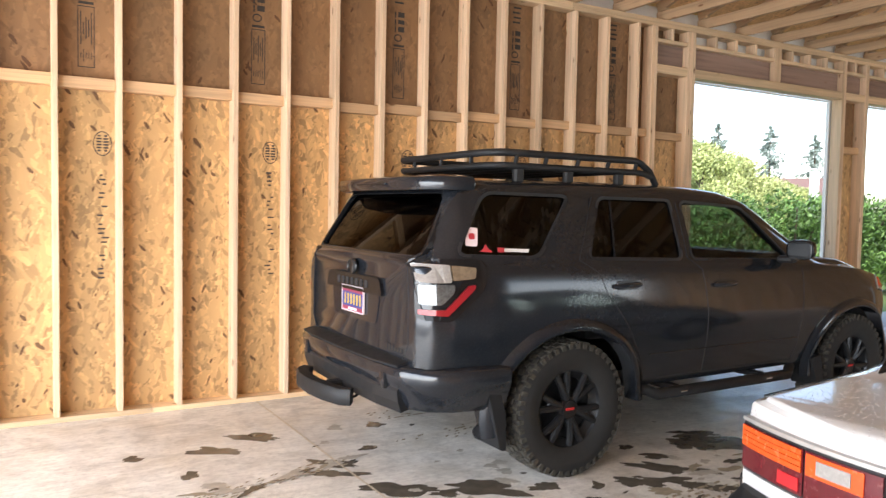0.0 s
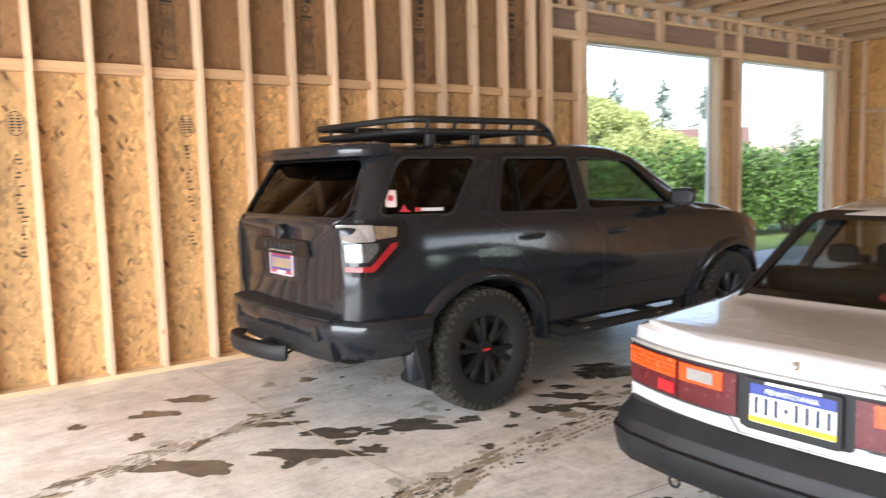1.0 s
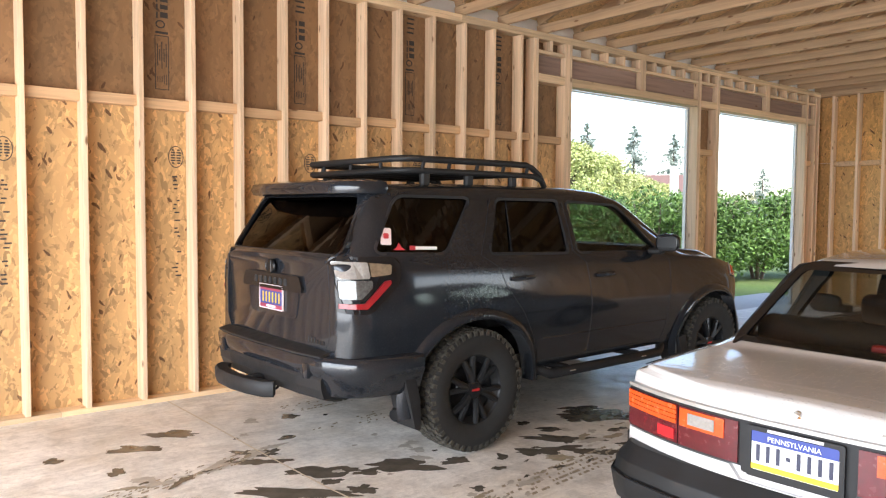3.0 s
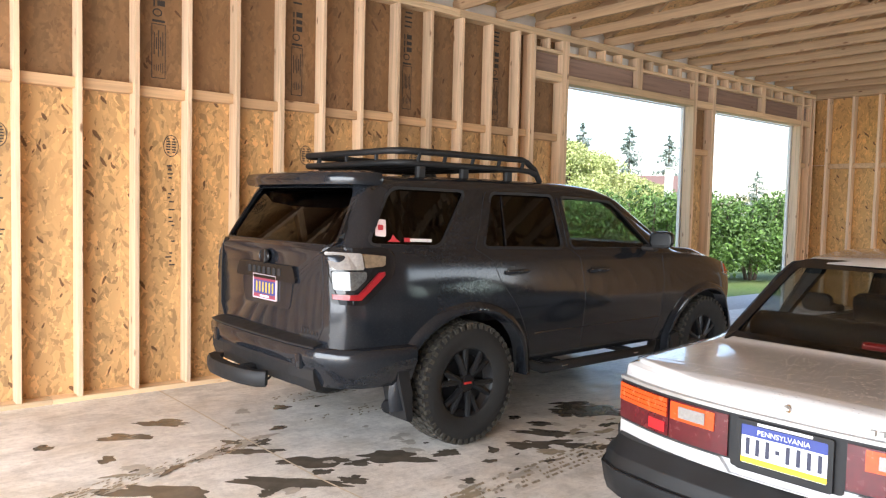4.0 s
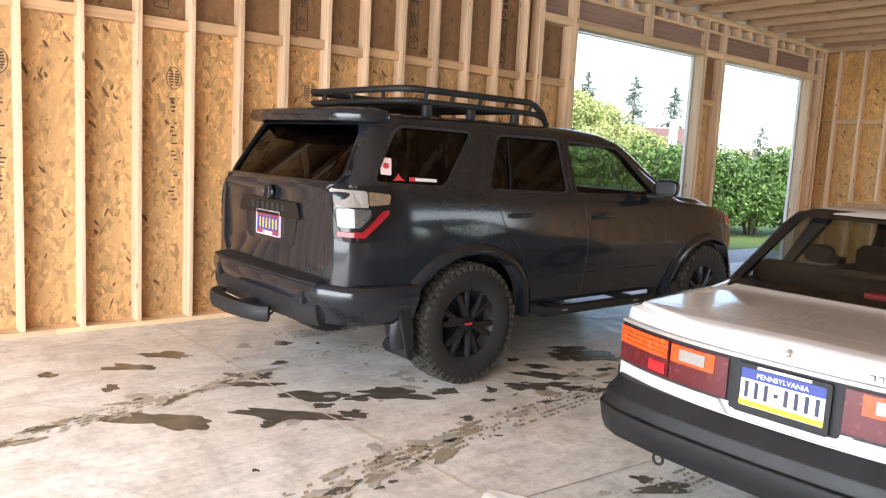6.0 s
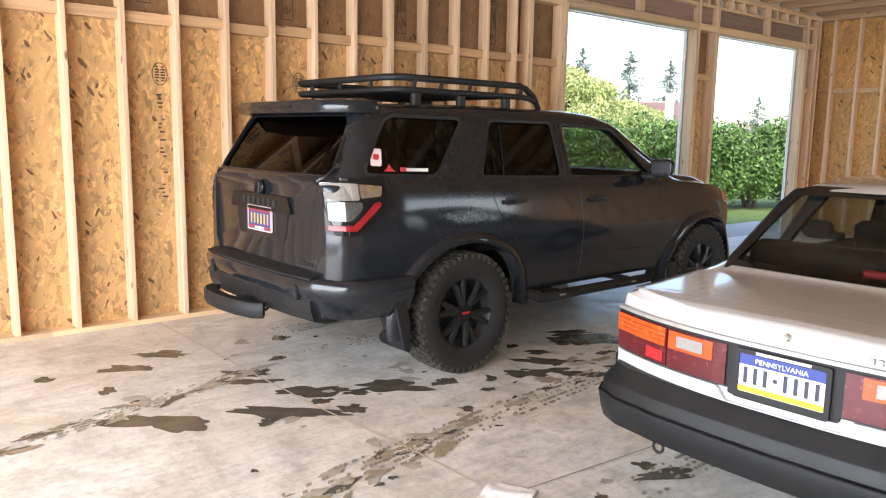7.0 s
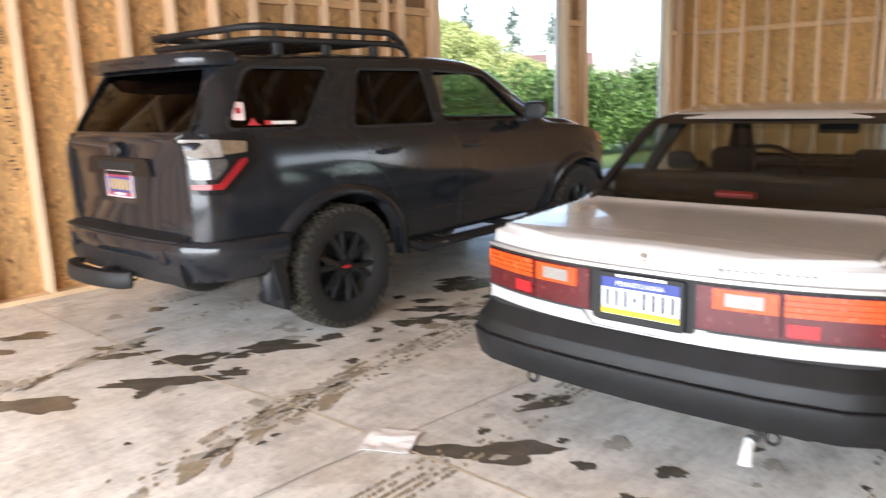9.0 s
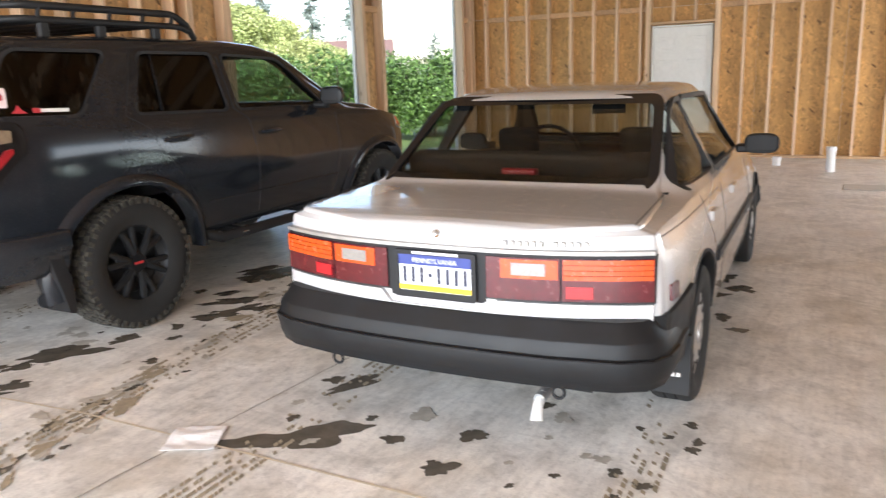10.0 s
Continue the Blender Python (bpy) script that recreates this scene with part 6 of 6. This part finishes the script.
def joint(points, w, material, name):
    bm = bmesh.new()
    for (xa, ya), (xb, yb) in zip(points, points[1:]):
        d = Vector((xb - xa, yb - ya)).normalized()
        n = Vector((-d.y, d.x)) * w / 2
        bm.faces.new([bm.verts.new((v[0], v[1], 0.0040)) for v in ((xa - n.x, ya - n.y), (xb - n.x, yb - n.y), (xb + n.x, yb + n.y), (xa + n.x, ya + n.y))])
    return part(name, bm, material, floor)
joint([(0.96, 5.69), (0.975, 5.2), (1.0, 4.0), (1.03, 3.25), (1.10, 2.54), (1.12, 1.62), (1.13, 0.95), (1.15, -4.5)], 0.012, JOINT, "slab_joint")
joint([(-3.9, 2.05), (0.79, 1.93), (1.25, 1.885), (2.03, 1.83), (5.2, 1.7), (11.6, 1.5)], 0.006, CRACK, "slab_joint")

# ---- loose things ----
PAPER = make_plain("white_wet_paper", (0.86, 0.85, 0.84), 0.6, vary=0.06, scale=50)
bm = bmesh.new()
bmesh.ops.create_grid(bm, x_segments=12, y_segments=12, size=0.5)
for v in bm.verts:
    v.co = Vector((v.co.x * 0.215, v.co.y * 0.215, 0.006 + 0.003 * math.sin(v.co.x * 9) + 0.004 * noise.noise(v.co * 5)))
bmesh.ops.solidify(bm, geom=bm.faces[:], thickness=0.0012)
sheet = link_mesh("paper_sheet", bm, PAPER)
sheet.matrix_world = pose(1.125, 1.885, 0.003, 0, 0, 28)
tagged(sheet, "square sheet of white paper lying on the damp slab", "paper")
PVC = make_plain("white_pvc", (0.75, 0.74, 0.72), 0.35, vary=0.04)
def pipe_stub(x, y, h):
    o = empty("pipe_stub", pose(x, y, 0))
    tagged(o, "white plastic drain pipe standing up out of the slab", "pipe", group="drain pipes in the slab")
    part("pipe", tube([(0, 0, 0), (0, 0, h)], 0.055, 20), PVC, o, smooth=50)
    part("cap", tube([(0, 0, h - 0.03), (0, 0, h + 0.02)], 0.063, 20), PVC, o, smooth=50)
pipe_stub(10.3, -0.2, 0.31)
pipe_stub(10.9, 0.5, 0.10)
DRAIN = make_plain("pale_drain_cover", (0.5, 0.47, 0.42), 0.6, vary=0.1)
fd = empty("floor_hatch", pose(8.9, -0.6, 0))
tagged(fd, "flat pale hatch plate set on the concrete slab", "hatch")
part("plate", box((-0.2, -0.22, 0.0), (0.2, 0.22, 0.012), 0.004), DRAIN, fd)

# ---- grade stamps printed on the sheets ----
def put_bars(bm, x, z, w, h, y):
    box((x - w / 2, y - 0.0012, z - h / 2), (x + w / 2, y, z + h / 2), bm=bm)
YI = WY + DEP - 0.0002
def grade_stamp(x, z):
    """A tall ruled label with text bars, printed up the sheet."""
    bm = bmesh.new()
    for sx in (-0.052, 0.052):
        put_bars(bm, x + sx, z, 0.006, 0.42, YI)
    for sz in (-0.21, 0.21):
        put_bars(bm, x, z + sz, 0.11, 0.006, YI)
    r = random.Random(int(x * 100))
    for k, sx in enumerate((-0.034, -0.017, 0.0, 0.017, 0.034)):
        a = 0.13 - 0.05 * (k % 2)
        put_bars(bm, x + sx, z + 0.06, 0.007, a * 2 * r.uniform(0.5, 0.9), YI)
        put_bars(bm, x + sx, z - 0.13, 0.005, 0.07 * r.uniform(0.5, 1.2), YI)
    put_bars(bm, x, z + 0.235, 0.1, 0.018, YI)
    part("grade_stamp", bm, STAMP_INK, wall_north)
    bm = bmesh.new()
    bm2 = ring([(x - 0.01 + 0.038 * math.cos(a), z + 0.30 + 0.032 * math.sin(a)) for a in np.linspace(0, 6.283, 21)[:-1]], [(x - 0.01 + 0.028 * math.cos(a), z + 0.30 + 0.022 * math.sin(a)) for a in np.linspace(0, 6.283, 21)[:-1]], lambda u, v: (u, YI - 0.0012, v), (0, 0.001, 0))
    part("round_mark", bm2, STAMP_INK, wall_north)
    for k in range(3):
        put_bars(bm, x + 0.02, z + 0.375 + k * 0.062, 0.06, 0.044 - 0.01 * (k % 2), YI)
        put_bars(bm, x - 0.035, z + 0.37 + k * 0.062, 0.012, 0.05, YI)
    for k in range(4):
        put_bars(bm, x + 0.01 * (k % 2), z + 0.60 + k * 0.045, 0.085, 0.016, YI)
    part("grade_lettering", bm, STAMP_INK, wall_north)
def mill_mark(x, z, faint):
    """A round printed mark with bars, and a column of small text below it."""
    o = [(x + 0.062 * math.cos(a), z + 0.088 * math.sin(a)) for a in np.linspace(0, 6.283, 29)[:-1]]
    q = [(x + 0.056 * math.cos(a), z + 0.081 * math.sin(a)) for a in np.linspace(0, 6.283, 29)[:-1]]
    part("mill_mark", ring(o, q, lambda u, v: (u, YI - 0.0012, v), (0, 0.001, 0)), STAMP_INK, wall_north)
    bm = bmesh.new()
    for k in range(6):
        for sx in (-0.022, 0.022):
            put_bars(bm, x + sx, z - 0.05 + k * 0.021, 0.034 if 0 < k < 5 else 0.02, 0.012, YI)
    r = random.Random(int(x * 77) + 3)
    for k in range(26):
        zz = z - 0.16 - k * 0.032
        if r.random() < 0.75:
            put_bars(bm, x + r.uniform(-0.02, 0.02), zz, r.uniform(0.02, 0.05), 0.012, YI)
    part("mill_lettering", bm, STAMP_INK, wall_north)
for k in range(-2, 4):
    grade_stamp(0.998 + 1.2192 * k - (0.03 if k == 3 else 0), 2.69)
    if k < 3:
        mill_mark(1.10 + 1.2192 * k, 1.95, 0)
